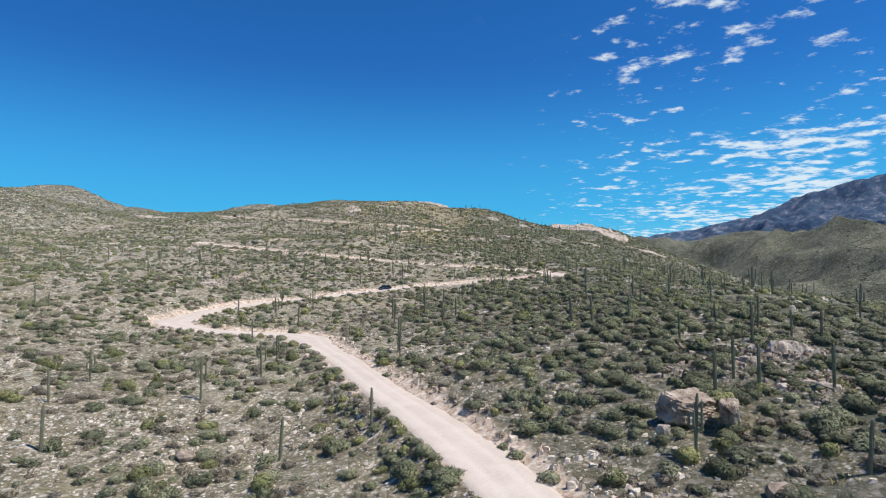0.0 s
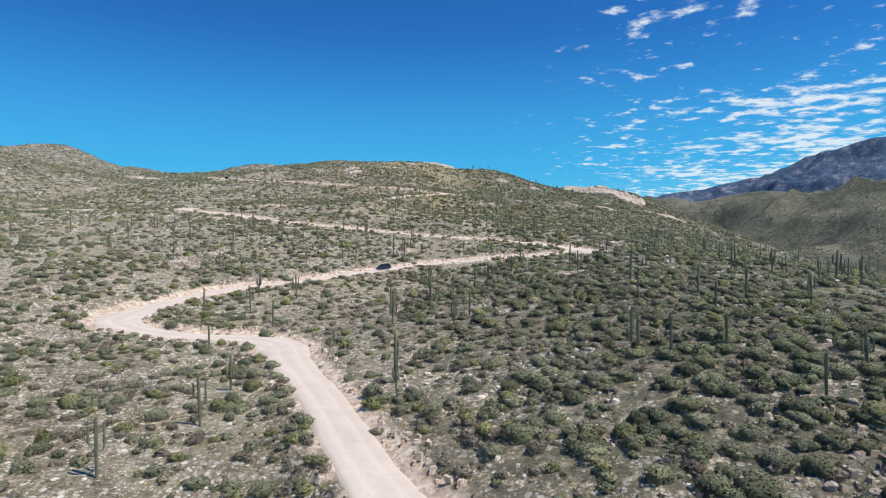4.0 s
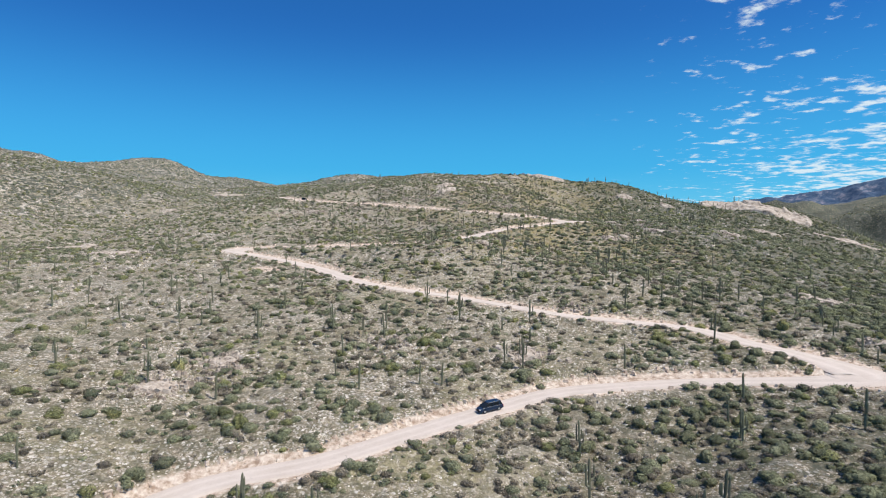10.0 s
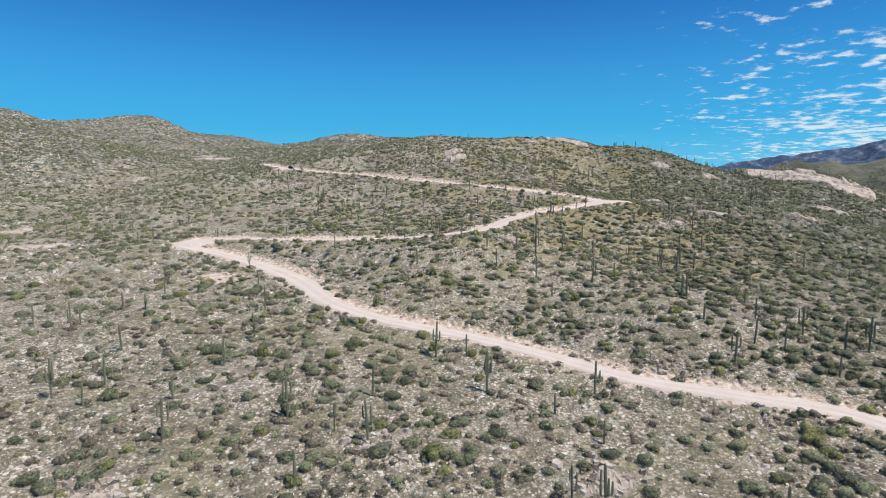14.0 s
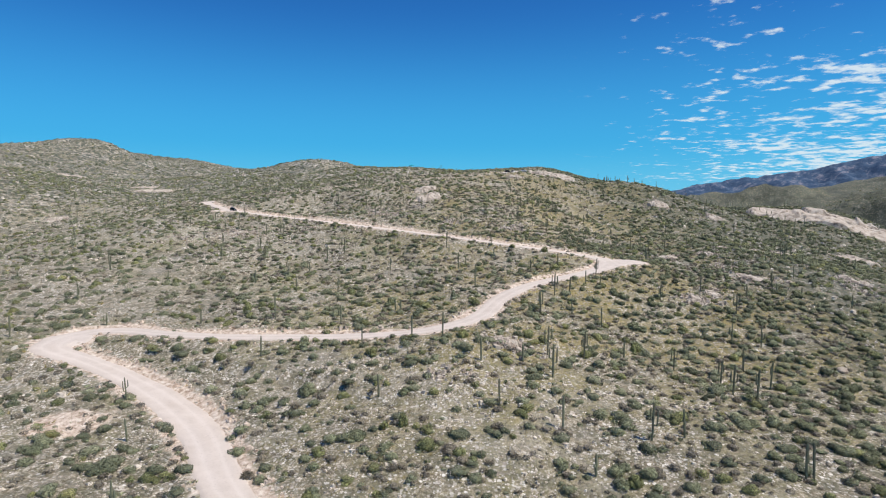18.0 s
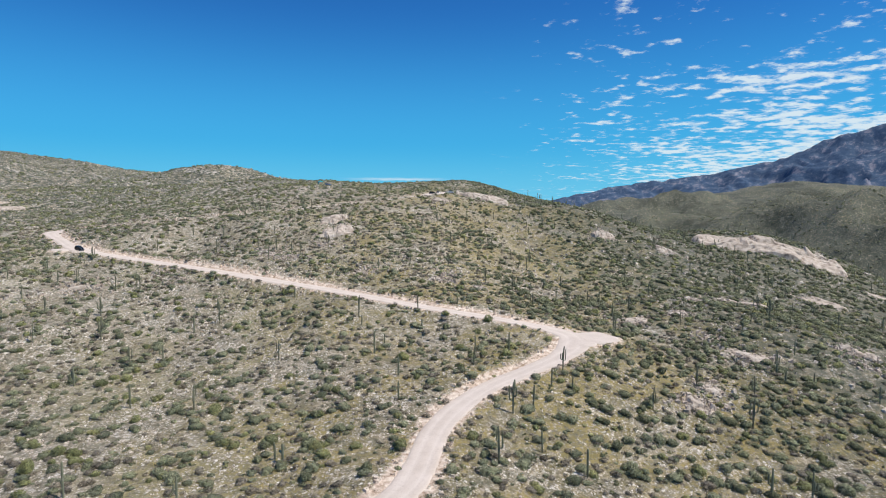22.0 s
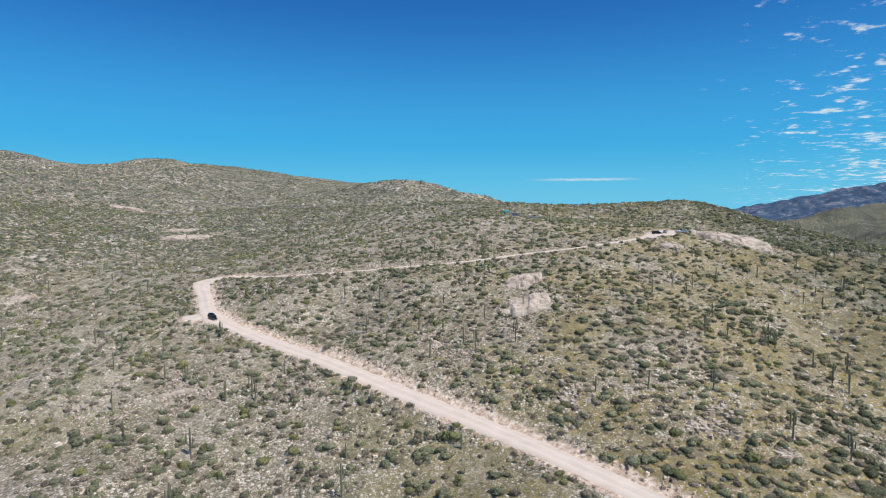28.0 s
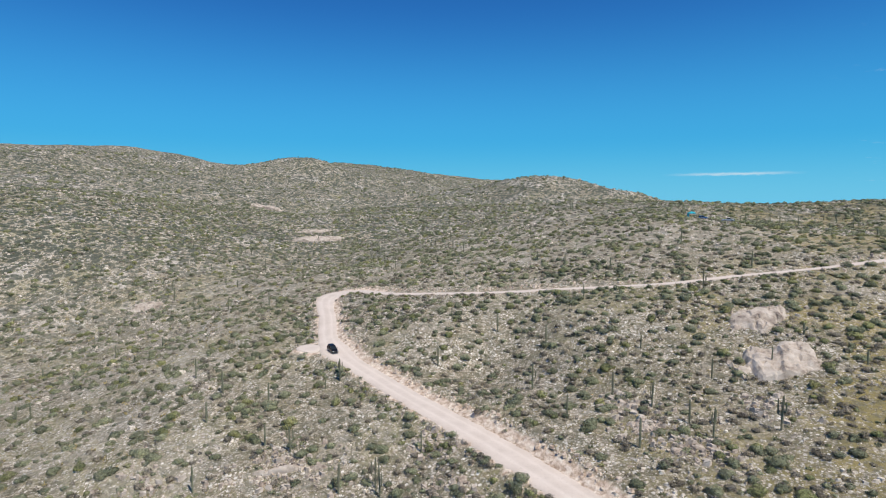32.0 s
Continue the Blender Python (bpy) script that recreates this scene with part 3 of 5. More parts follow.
gx, gy = spaced(-185, 130, 2.0, -4700, 4700, 1.03, 1.03), spaced(0, 690, 2.1, -4700, 4700, 1.2, 1.03)
GX, GY = np.meshgrid(gx, gy)
gz, side, bare = ground(GX.ravel(), GY.ravel(), True)
far = np.clip((np.hypot(GX.ravel() * 1.2, GY.ravel() - 380) - 310) / 200, 0, 1)
lush = step((GX.ravel() - 45 + 66 * (1 - step((GY.ravel() - 190) / 80))) / 90)
gold = step((GY.ravel() - 290) / 120) * step((GX.ravel() + 90) / 90) * (1 - step((GX.ravel() - 90) / 80))
tagged(mesh_object("ground", np.stack([GX.ravel(), GY.ravel(), gz], 1), grid_faces(len(gx), len(gy)), GROUND, smooth=True, attrs=[("far", far), ("bare", bare), ("lush", lush), ("gold", gold)]),
       "stony tan desert hillside with dry grass and gravel", "ground", kind="structure")


def build_road():
    t = np.gradient(LINE[:, :2], axis=0)
    t /= np.linalg.norm(t, axis=1)[:, None]
    nrm = np.stack([-t[:, 1], t[:, 0]], 1)
    u = np.array([-1.12, -1.0, -0.86, -0.6, -0.42, -0.2, 0.0, 0.2, 0.42, 0.6, 0.86, 1.0, 1.12])
    drop = np.array([-0.30, -0.03, 0.06, 0.05, 0.03, 0.07, 0.09, 0.07, 0.03, 0.05, 0.06, -0.03, -0.30])
    wob = 1 + 0.07 * value_noise(LINE[:, 0], LINE[:, 1], 6.0, 21)
    off = u[None, :] * (HALF * wob)[:, None]
    # no fold on the inside of a tight bend
    turn = np.unwrap(np.arctan2(t[:, 1], t[:, 0]))
    turn = np.gradient(turn) / np.maximum(np.hypot(*np.gradient(LINE[:, :2], axis=0).T), 0.1)
    turn = np.convolve(np.pad(turn, 2, mode="edge"), np.ones(5) / 5, "valid")
    reach = 0.8 / np.maximum(np.abs(turn), 1e-3)
    off = np.where(off * np.sign(turn)[:, None] > 0, np.sign(off) * np.minimum(np.abs(off), reach[:, None] * np.abs(u)[None, :]), off)
    v = np.stack([LINE[:, 0:1] + nrm[:, 0:1] * off, LINE[:, 1:2] + nrm[:, 1:2] * off, LINE[:, 2:3] + drop[None, :] + 0 * off], -1)
    track = np.exp(-((np.abs(u) - 0.42) / 0.16) ** 2)[None, :] + 0 * off
    ob = mesh_object("road", v.reshape(-1, 3), grid_faces(len(u), len(LINE)), ROAD, smooth=True, attrs=[("track", track.ravel())])
    tagged(ob, "pale graded dirt road winding uphill in switchbacks", "road", kind="structure")
    a = np.linspace(0, 2 * np.pi, 40, endpoint=False)
    for px, py, pr in PADS:
        rows = []
        for f, dz in ((0.02, 0.03), (0.5, 0.02), (0.85, 0.0), (1.0, -0.04), (1.10, -0.5)):
            r = pr * f * (1 + 0.12 * f * value_noise(px + np.cos(a) * pr, py + np.sin(a) * pr, 3.2, 43))
            ex, ey = px + r * np.cos(a), py + r * np.sin(a)
            rows.append(np.stack([ex, ey, pad_level(ex, ey) + dz + 0.01], 1))
        i = np.arange(40)
        f = np.concatenate([np.stack([k * 40 + i, (k + 1) * 40 + i, (k + 1) * 40 + (i + 1) % 40, k * 40 + (i + 1) % 40], 1) for k in range(4)])
        ob = mesh_object("road_turnout", np.concatenate(rows), f, ROAD, smooth=True, attrs=[("track", np.full(200, 0.4))])
        tagged(ob, "bare beaten dirt turnout at the road bend", "road", kind="structure")


build_road()

# ---- far mountains ----


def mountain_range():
    m, nt, b = material("hazed_mountain_rock", 1.0)
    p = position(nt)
    # the blue haze of distance is put into the rock colours
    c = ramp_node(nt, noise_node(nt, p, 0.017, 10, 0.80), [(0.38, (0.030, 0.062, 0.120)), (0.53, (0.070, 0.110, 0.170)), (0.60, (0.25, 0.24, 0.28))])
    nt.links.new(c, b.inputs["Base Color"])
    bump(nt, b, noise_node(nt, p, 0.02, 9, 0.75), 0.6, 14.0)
    az = np.radians(np.linspace(11, 88, 420))
    dist = np.linspace(2900, 4750, 110)
    A, D = np.meshgrid(az, dist)
    crest = np.interp(np.degrees(A), [11, 15.7, 20, 24, 29, 33.5, 36, 37.7, 41, 44, 52, 65, 88], [30, 120, 185, 240, 285, 350, 430, 500, 560, 620, 700, 720, 650])
    X, Y = D * np.sin(A), D * np.cos(A)
    rise = np.clip((D - 2900) / 1400, 0, 1) ** 0.85
    ridges = 1 - np.abs(value_noise(X, Y, 420.0, 31)) * 0.5 - np.abs(value_noise(X, Y, 170.0, 33)) * 0.28 - np.abs(value_noise(X, Y, 70.0, 35)) * 0.14
    rough = value_noise(X, Y, 45.0, 37) * 7 + value_noise(X, Y, 22.0, 39) * 4
    Z = -60 + (crest + 60) * rise * (1 - (1 - ridges) * (1 - rise ** 5 * 0.9)) + rough * rise
    Z = np.where(D > 4330, Z - (D - 4330) * 0.35, Z)
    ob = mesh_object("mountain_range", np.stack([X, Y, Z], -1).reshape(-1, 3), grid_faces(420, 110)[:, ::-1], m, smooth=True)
    tagged(ob, "distant rocky mountain range tinted haze-blue beyond the valley", "backdrop", kind="structure")


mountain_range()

# ---- outcrops and boulders ----
rng = np.random.default_rng(7)


def blob(nu, nv, rx, ry, rz, seed, chunk, block=0.0):
    """A rough stone: a ball pushed about by noise, with broken facets."""
    r = np.random.default_rng(seed)
    th, ph = np.linspace(0, 2 * np.pi, nu, endpoint=False), np.linspace(0, np.pi, nv)
    T, P = np.meshgrid(th, ph)
    d = np.stack([np.sin(P) * np.cos(T), np.sin(P) * np.sin(T), np.cos(P)], -1).reshape(-1, 3)
    n = r.normal(size=(11, 3))
    n /= np.linalg.norm(n, axis=1)[:, None]
    cut = r.uniform(1 - chunk * 1.25, 0.95, 11)
    if block:
        n[:6] = np.array([(1, 0, 0), (-1, 0, 0), (0, 1, 0), (0, -1, 0), (0, 0, 1), (0.7, -0.7, 0)]) + r.normal(0, 0.13, (6, 3))
        n /= np.linalg.norm(n, axis=1)[:, None]
        cut[:6], cut[6:] = block * r.uniform(0.9, 1.1, 6), 0.95
    k = np.min(np.where(d @ n.T > 0.05, cut[None, :] / np.maximum(d @ n.T, 0.05), 9), axis=1)
    k = np.minimum(k, 1.12)
    k = k * (1 + 0.02 * np.sin(d @ r.normal(size=3) * 5) + 0.012 * r.normal(size=len(d)) * (np.abs(d[:, 2]) < 0.98))
    if nu > 30:
        for q in range(9):
            k = k * (1 + 0.035 / (1 + 0.35 * q) * np.sin(d @ r.normal(size=3) * (5 + 3.2 * q) + q))
    v = d * k[:, None] * np.array([rx, ry, rz])
    i = np.arange(nu)
    f = [np.stack([a * nu + i, (a + 1) * nu + i, (a + 1) * nu + (i + 1) % nu, a * nu + (i + 1) % nu], 1) for a in range(nv - 1)]
    return v, np.concatenate(f)


def outcrop(x, y, rx, ry, top, turn, seed, label, mat=None, name="granite_outcrop", lean=0.0):
    """A swell of bare granite that follows the slope, with open cracks and scaled-off sheets."""
    nx, ny = (84, 56) if rx > 15 else (44, 34)
    u, v = np.meshgrid(np.linspace(-1.15, 1.15, nx), np.linspace(-1.15, 1.15, ny))
    ca, sa = math.cos(radians(turn)), math.sin(radians(turn))
    X = x + u * rx * ca - v * ry * sa
    Y = y + u * rx * sa + v * ry * ca
    r = np.hypot(u, v) + (0.34 if rx > 15 else 0.42) * value_noise(X, Y, rx * 0.5, seed) + 0.22 * value_noise(X, Y, rx * 0.22, seed + 1) + 0.10 * value_noise(X, Y, rx * 0.09, seed + 8)
    r = r + 5 * np.clip(np.maximum(np.abs(u), np.abs(v)) - 0.85, 0, 1)
    body = np.clip(1 - np.abs(r) ** 2.2, -0.4, 1)
    sheet = 0.28 * step((value_noise(X, Y, rx * 0.5, seed + 2) + 0.1) * 9) + 0.18 * step((value_noise(X, Y, rx * 0.28, seed + 3)) * 9)
    crack = np.minimum(np.abs(value_noise(X, Y, rx * 0.45, seed + 4)), np.abs(value_noise(X, Y, rx * 0.3, seed + 5)))
    Z = ground(X.ravel(), Y.ravel()).reshape(X.shape) + top * (np.sign(body) * np.abs(body) ** 0.75 * (0.6 + sheet) - 0.30 * (1 - step(crack / 0.045)) * (body > 0.1)) + lean * u
    Z += 0.12 * value_noise(X, Y, 1.1, seed + 6) - 0.15
    ob = mesh_object(name, np.stack([X - x, Y - y, Z - Z.mean()], -1).reshape(-1, 3), grid_faces(nx, ny), mat or GRANITE)
    ob.location = (x, y, Z.mean())
    return tagged(ob, label, "rock")


OUTCROPS = [
    (230, 630, 46, 17, 6.0, -26, "long bare granite whaleback on the ridge"), (243, 629, 27, 8, 7.5, -22, "overlying granite sheet with a dark undercut"),
    (61, 670, 19, 13, 3.6, -14, "smooth pale granite dome beside the parking place"),
    (-25.5, 577, 10.5, 7.5, 2.4, 20, "pale rounded granite outcrop on the slope"), (-28, 598, 10.0, 6.0, 2.0, 60, "pale granite slab split by shrubs"),
    (140, 521, 12, 3.5, 1.3, -38, "long low granite slab on the valley slope"), (116, 515, 4, 2.5, 1.0, -20, "small granite slab among brush"),
    (79, 486, 6, 2.6, 1.1, 5, "low granite slab beside the road bend"), (98, 492, 3.5, 2.2, 1.2, -15, "small pale granite hump on the slope"),
    (99, 455, 6.5, 2.8, 1.5, -35, "low cracked granite slab on the slope"), (68, 428, 5.0, 3.2, 2.0, -30, "pale domed granite ledge among cactus"),
    (76.5, 436, 3.8, 2.2, 1.4, -20, "small pale granite ledge on the slope"), (112, 320, 8, 4, 1.6, -30, "broken granite ledge above the valley"),
    (52, 188, 6, 3.2, 1.6, -35, "low granite ledge among brush"), (93, 260, 5, 3, 1.3, -25, "low granite ledge past the road bend"),
    (3, 373, 4.5, 3.5, 1.8, 30, "pale granite knob below the road"), (57, 77, 3.6, 2.0, 1.6, -30, "pale granite ledge above the valley"),
    (50.5, 64, 2.6, 1.4, 1.0, -35, "broken granite ledge on the ridge"), (-63, 235, 5.5, 2.6, 0.9, 30, "flat pale granite sheet in the slope"),
    (-57, 248, 3.5, 2.5, 0.9, 10, "small pale granite sheet in the slope"), (11.5, 258, 3.5, 2.2, 1.3, 10, "pale granite block beneath saguaros"),
    (-167, 383, 11, 5, 1.3, 20, "pale bare granite patch on the hillside"), (-219, 430, 16, 7, 1.6, 28, "pale bare granite patch on the hillside"),
    (-273, 626, 8, 5, 1.8, 25, "pale granite cliff band on the hillside"), (-283, 776, 20, 8, 2.6, 18, "broken pale granite cliff band on the hillside"),
    (-305, 800, 16, 5, 2.2, 30, "broken pale granite cliff band on the hillside"), (-446, 925, 24, 7, 3.0, 12, "pale granite band high on the hill"),
    (120, 612, 9, 5, 3.0, 15, "dark broken granite crag on the crest"), (150, 600, 7, 4, 2.4, -10, "dark broken granite crag below the crest"),
    (-114.5, 523, 10, 0.8, 1.1, 24, "low broken quartz ledge in the slope"), (-50, 549, 3.5, 2.2, 1.1, 20, "small broken granite ledge on the slope"),
    (32, 648, 6, 2.5, 1.8, 10, "dark rocky ledge below the parking place"), (199, 550, 13, 5, 1.8, -20, "bare granite slab in the valley slope"),
    (268, 570, 24, 6, 1.8, -22, "long bare granite slab in the valley slope"), (141, 462, 6, 3, 1.8, -20, "broken dark granite pile in the valley"),
]
for k, (ox, oy, rx, ry, top, turn, label) in enumerate(OUTCROPS):
    outcrop(ox, oy, rx, ry, top, turn, 100 + 9 * k, label)


def boulder(x, y, rx, ry, rz, seed, label, turn=0, sink=0.25, tilt=0, mat=None):
    v, f = blob(72, 46, rx, ry, rz, seed, 0.36, 0.74)
    ob = mesh_object("boulder", v, f, mat or BOULDER)
    ob.matrix_world = pose(x, y, float(ground(x, y)[0]) + rz * (1 - 2 * sink), tilt, 0, turn)
    return tagged(ob, label, "boulder")


boulder(32.8, 60.5, 3.4, 2.4, 1.9, 3, "huge flat-topped weathered granite boulder", 10, 0.12)
boulder(28.9, 58.0, 0.8, 0.7, 1.0, 5, "upright pale granite block beside the huge boulder", 20, 0.2, mat=GRANITE)
boulder(35.6, 57.4, 1.2, 2.0, 1.9, 8, "leaning granite slab beside the huge boulder", -30, 0.2, 18)


# ---- saguaros ----


def tube(path, radii, ribs=11, depth=0.10):
    """A ribbed column along a path, with a rounded tip."""
    p, r = np.array(path, float), np.array(radii, float)
    n = ribs * 2
    ang = np.linspace(0, 2 * np.pi, n, endpoint=False)
    k = np.where(np.arange(n) % 2 == 0, 1.0, 1 - depth * 2)
    t = np.gradient(p, axis=0)
    t /= np.linalg.norm(t, axis=1)[:, None]
    ref = np.where(np.abs(t[:, 1:2]) > 0.9, [[1.0, 0, 0]], [[0, 1.0, 0]])
    u = np.cross(t, ref)
    u /= np.linalg.norm(u, axis=1)[:, None]
    w = np.cross(t, u)
    ring = p[:, None] + r[:, None, None] * k[None, :, None] * (np.cos(ang)[None, :, None] * u[:, None] + np.sin(ang)[None, :, None] * w[:, None])
    i = np.arange(n)
    f = [np.stack([a * n + i, a * n + (i + 1) % n, (a + 1) * n + (i + 1) % n, (a + 1) * n + i], 1) for a in range(len(p) - 1)]
    return ring.reshape(-1, 3), np.concatenate(f)


def part(name, shape, mat, parent, label="", smooth=False):
    ob = mesh_object(name, shape[0], shape[1], mat, parent, smooth)
    if label:
        tagged(ob, label)
    return ob


def make_saguaro(height, arms, seed, label):
    r = np.random.default_rng(seed)
    root = new("saguaro")
    z = np.array([-0.4, 0.0, 0.08, 0.3, 0.55, 0.78, 0.9, 0.96, 0.99, 1.0]) * height
    z[0] = -0.4
    w = np.array([0.80, 0.80, 0.85, 0.95, 1.0, 0.98, 0.9, 0.72, 0.42, 0.05]) * 0.195
    bow = r.normal(0, 0.05, 2)
    part("trunk", tube([(bow[0] * (v / height) ** 2 * height * 0.3, bow[1] * (v / height) ** 2 * height * 0.3, v) for v in z], w), SKIN, root)
    for k in range(arms):
        a = 2 * np.pi * k / max(arms, 1) + r.uniform(-0.5, 0.5)
        start, reach, up = height * r.uniform(0.36, 0.58), r.uniform(0.55, 0.85), height * r.uniform(0.18, 0.42)
        c, s = math.cos(a), math.sin(a)
        q = [(0.1, 0), (0.4, -0.02), (0.75, 0.06), (0.95, 0.28), (1.0, 0.6)]
        path = [(c * reach * o, s * reach * o, start + v * reach) for o, v in q]
        path += [(c * reach, s * reach, start + 0.6 * reach + up * v) for v in (0.35, 0.7, 0.9, 0.97, 1.0)]
        part("arm", tube(path, np.array([0.75, 0.85, 0.95, 1, 1, 1, 0.95, 0.75, 0.45, 0.05]) * 0.14, 9), SKIN, root)
    return tagged(root, label, "cactus", "saguaros on the hillside")


SAGUARO_KINDS = [
    (5.2, 0, "single green saguaro column among desert shrubs"), (3.4, 0, "short young saguaro column among stones"),
    (6.6, 2, "tall saguaro with two upturned arms"), (7.0, 4, "tall many-armed saguaro on the stony slope"),
    (6.0, 1, "saguaro with one raised arm beside shrubs"), (5.6, 3, "saguaro with three short arms on the slope"),
]
# kind, x, y: the ones that stand out, leg by leg
EARLY_SAGUAROS = [
    (0, -12, 75), (2, -28, 98), (2, -21, 110), (0, -48, 93), (0, -41, 78), (3, 30, 54), (0, 38, 64), (0, 44, 65), (0, 40, 45), (4, 4, 170),
    (0, 44, 101), (0, 59, 129), (0, 46, 87), (0, 38, 115), (0, -30, 146), (0, 44, 70), (0, 51, 62), (0, 64, 80), (0, 63, 85), (3, 4, 154),
    (3, 16, 148), (2, 13, 169), (2, 27, 192), (0, -42, 184), (2, -31, 185), (3, -31, 195), (2, -21, 194), (0, 36, 108), (0, 38, 103), (0, 51, 142),
]
BEND_SAGUAROS = [
    (0, 43, 224), (0, 20, 154), (1, -7, 144), (3, 31, 196), (2, 16, 205), (3, 17, 219), (0, 43, 219), (2, 56, 192), (0, 49, 232), (0, 32, 251),
    (2, -55, 286), (2, -54, 299), (2, -37, 269), (2, -23, 264), (3, -15, 293), (3, -5, 280), (0, -12, 241), (0, -24, 238), (2, -54, 262), (2, 6, 254),
    (3, 10, 252), (4, 14, 282), (2, 42, 292), (0, 60, 290), (0, 54, 298), (0, -79, 292), (3, -96, 273), (3, -79, 272), (0, -51, 232), (0, -30, 243),
]
SLOPE_SAGUAROS = [
    (0, -31, 254), (0, -9, 294), (0, 49, 300), (2, 62, 307), (0, -13, 376), (3, 20, 374), (2, 10, 358), (0, -25, 350), (0, -2, 345), (0, 29, 337),
    (2, 11, 371), (0, -22, 380), (0, -32, 375), (0, -55, 372), (2, 50, 370), (2, 42, 377), (0, 31, 402), (0, 31, 380), (2, 14, 402), (0, 24, 408),
    (3, 38, 438), (0, 33, 431), (0, 37, 428), (3, 101, 445), (2, 87, 434), (2, 77, 420), (0, 73, 437), (2, -27, 551), (0, 26, 422), (2, 21, 420),
]
RIDGE_SAGUAROS = [
    (0, -38, 569),
    (2, -34, 459), (2, -49, 434), (0, -64, 438), (0, 6, 484), (2, -13, 479), (2, -74, 464), (2, 27, 565), (0, 33, 582), (2, 45, 568), (0, 54, 560),
    (2, 56, 553), (2, 22, 534), (2, 34, 518), (3, 44, 515), (0, 34, 568), (2, -94, 524), (0, -100, 521), (2, -113, 500), (2, -57, 491), (0, 6, 529),
    (2, -123, 557), (2, -92, 522), (2, -38, 547), (0, -50, 542), (2, -49, 556), (0, -90, 535), (0, -133, 542), (0, -42, 551), (2, -116, 528), (4, -75, 562),
]


def plant_saguaros():
    r = np.random.default_rng(21)
    spots = [(k, x, y, r.uniform(0.8, 1.1), r.uniform(0, 360)) for k, x, y in EARLY_SAGUAROS + BEND_SAGUAROS + SLOPE_SAGUAROS + RIDGE_SAGUAROS]
    while len(spots) < 290:
        x, y = r.uniform(-150, 150), r.uniform(40, 640)
        p = 0.15 + 0.85 * float(np.clip((x - 35) / 40, 0, 1))
        p *= 0.35 + 0.9 * (float(value_noise(np.array([x]), np.array([y]), 45.0, 51)[0]) > -0.1)
        if r.uniform() > p or float(to_road(np.array([x]), np.array([y]))[0][0]) < 5.5:
            continue
        spots.append((int(r.choice(6, p=[0.34, 0.2, 0.16, 0.08, 0.12, 0.10])), x, y, r.uniform(0.7, 1.15), r.uniform(0, 360)))
    # none on the roadway
    at = np.array([q[1:3] for q in spots], float)
    d, k = to_road(at[:, 0], at[:, 1])
    away = (at - LINE[k, :2]) / np.maximum(d, 0.1)[:, None]
    at += away * np.maximum(HALF[k] + 1.6 - d, 0)[:, None]
    spots = [(q[0], *xy, *q[3:]) for q, xy in zip(spots, at)]
    z = ground([s[1] for s in spots], [s[2] for s in spots])
    made = {}
    for (kind, x, y, size, turn), gz_ in zip(spots, z):
        m = pose(x, y, float(gz_), r.normal(0, 1.2), r.normal(0, 1.2), turn) @ Matrix.Scale(size, 4)
        if kind not in made:
            h, arms, label = SAGUARO_KINDS[kind]
            made[kind] = make_saguaro(h, arms, 60 + kind, label)
            made[kind].matrix_basis = m
        else:
            base = made[kind]
            keep = base.matrix_basis.copy()
            base.matrix_basis = Matrix.Identity(4)
            copy_thing(base, m)
            base.matrix_basis = keep


plant_saguaros()


def far_saguaros():
    r = np.random.default_rng(29)
    x, y = r.uniform(-330, 330, 5200), r.uniform(20, 820, 5200)
    near = (np.abs(x) < 150) & (y > 40) & (y < 640)
    p = np.where(near, 0.08, 0.10 + 0.22 * step((x - 60) / 80)) * (0.3 + (value_noise(x, y, 55.0, 53) > -0.15))
    ok = (r.uniform(0, 1, len(x)) < p) & (to_road(x, y)[0] > 6)
    x, y = x[ok], y[ok]
    z = ground(x, y)
    vs, fs, n = [], [], 0
    for px, py, pz in zip(x, y, z):
        h, w = r.uniform(2.5, 6.5), r.uniform(0.16, 0.24)
        stems = [((0, 0), h, 0.0)] + [((r.uniform(-0.7, 0.7), r.uniform(-0.7, 0.7)), h * r.uniform(0.5, 0.8), h * 0.35) for _ in range(int(r.integers(0, 3)))]
        for (ox, oy), top, low in stems:
            path = [(px + (0 if low else ox), py + (0 if low else oy), pz + low - 0.3 * (not low)), (px + ox, py + oy, pz + low + 0.4), (px + ox, py + oy, pz + top * 0.8), (px + ox, py + oy, pz + top - 0.15), (px + ox, py + oy, pz + top)]
            v, f = tube(path, np.array([0.85, 1, 1, 0.75, 0.08]) * w, 3, 0.0)
            vs.append(v)
            fs.append(f + n)
            n += len(v)
    tagged(mesh_object("saguaro_stand", np.concatenate(vs), np.concatenate(fs), SKIN), "scattered saguaros standing on the far slopes", "cactus", kind="stuff")


far_saguaros()

# ---- brush, grass and loose stone ----


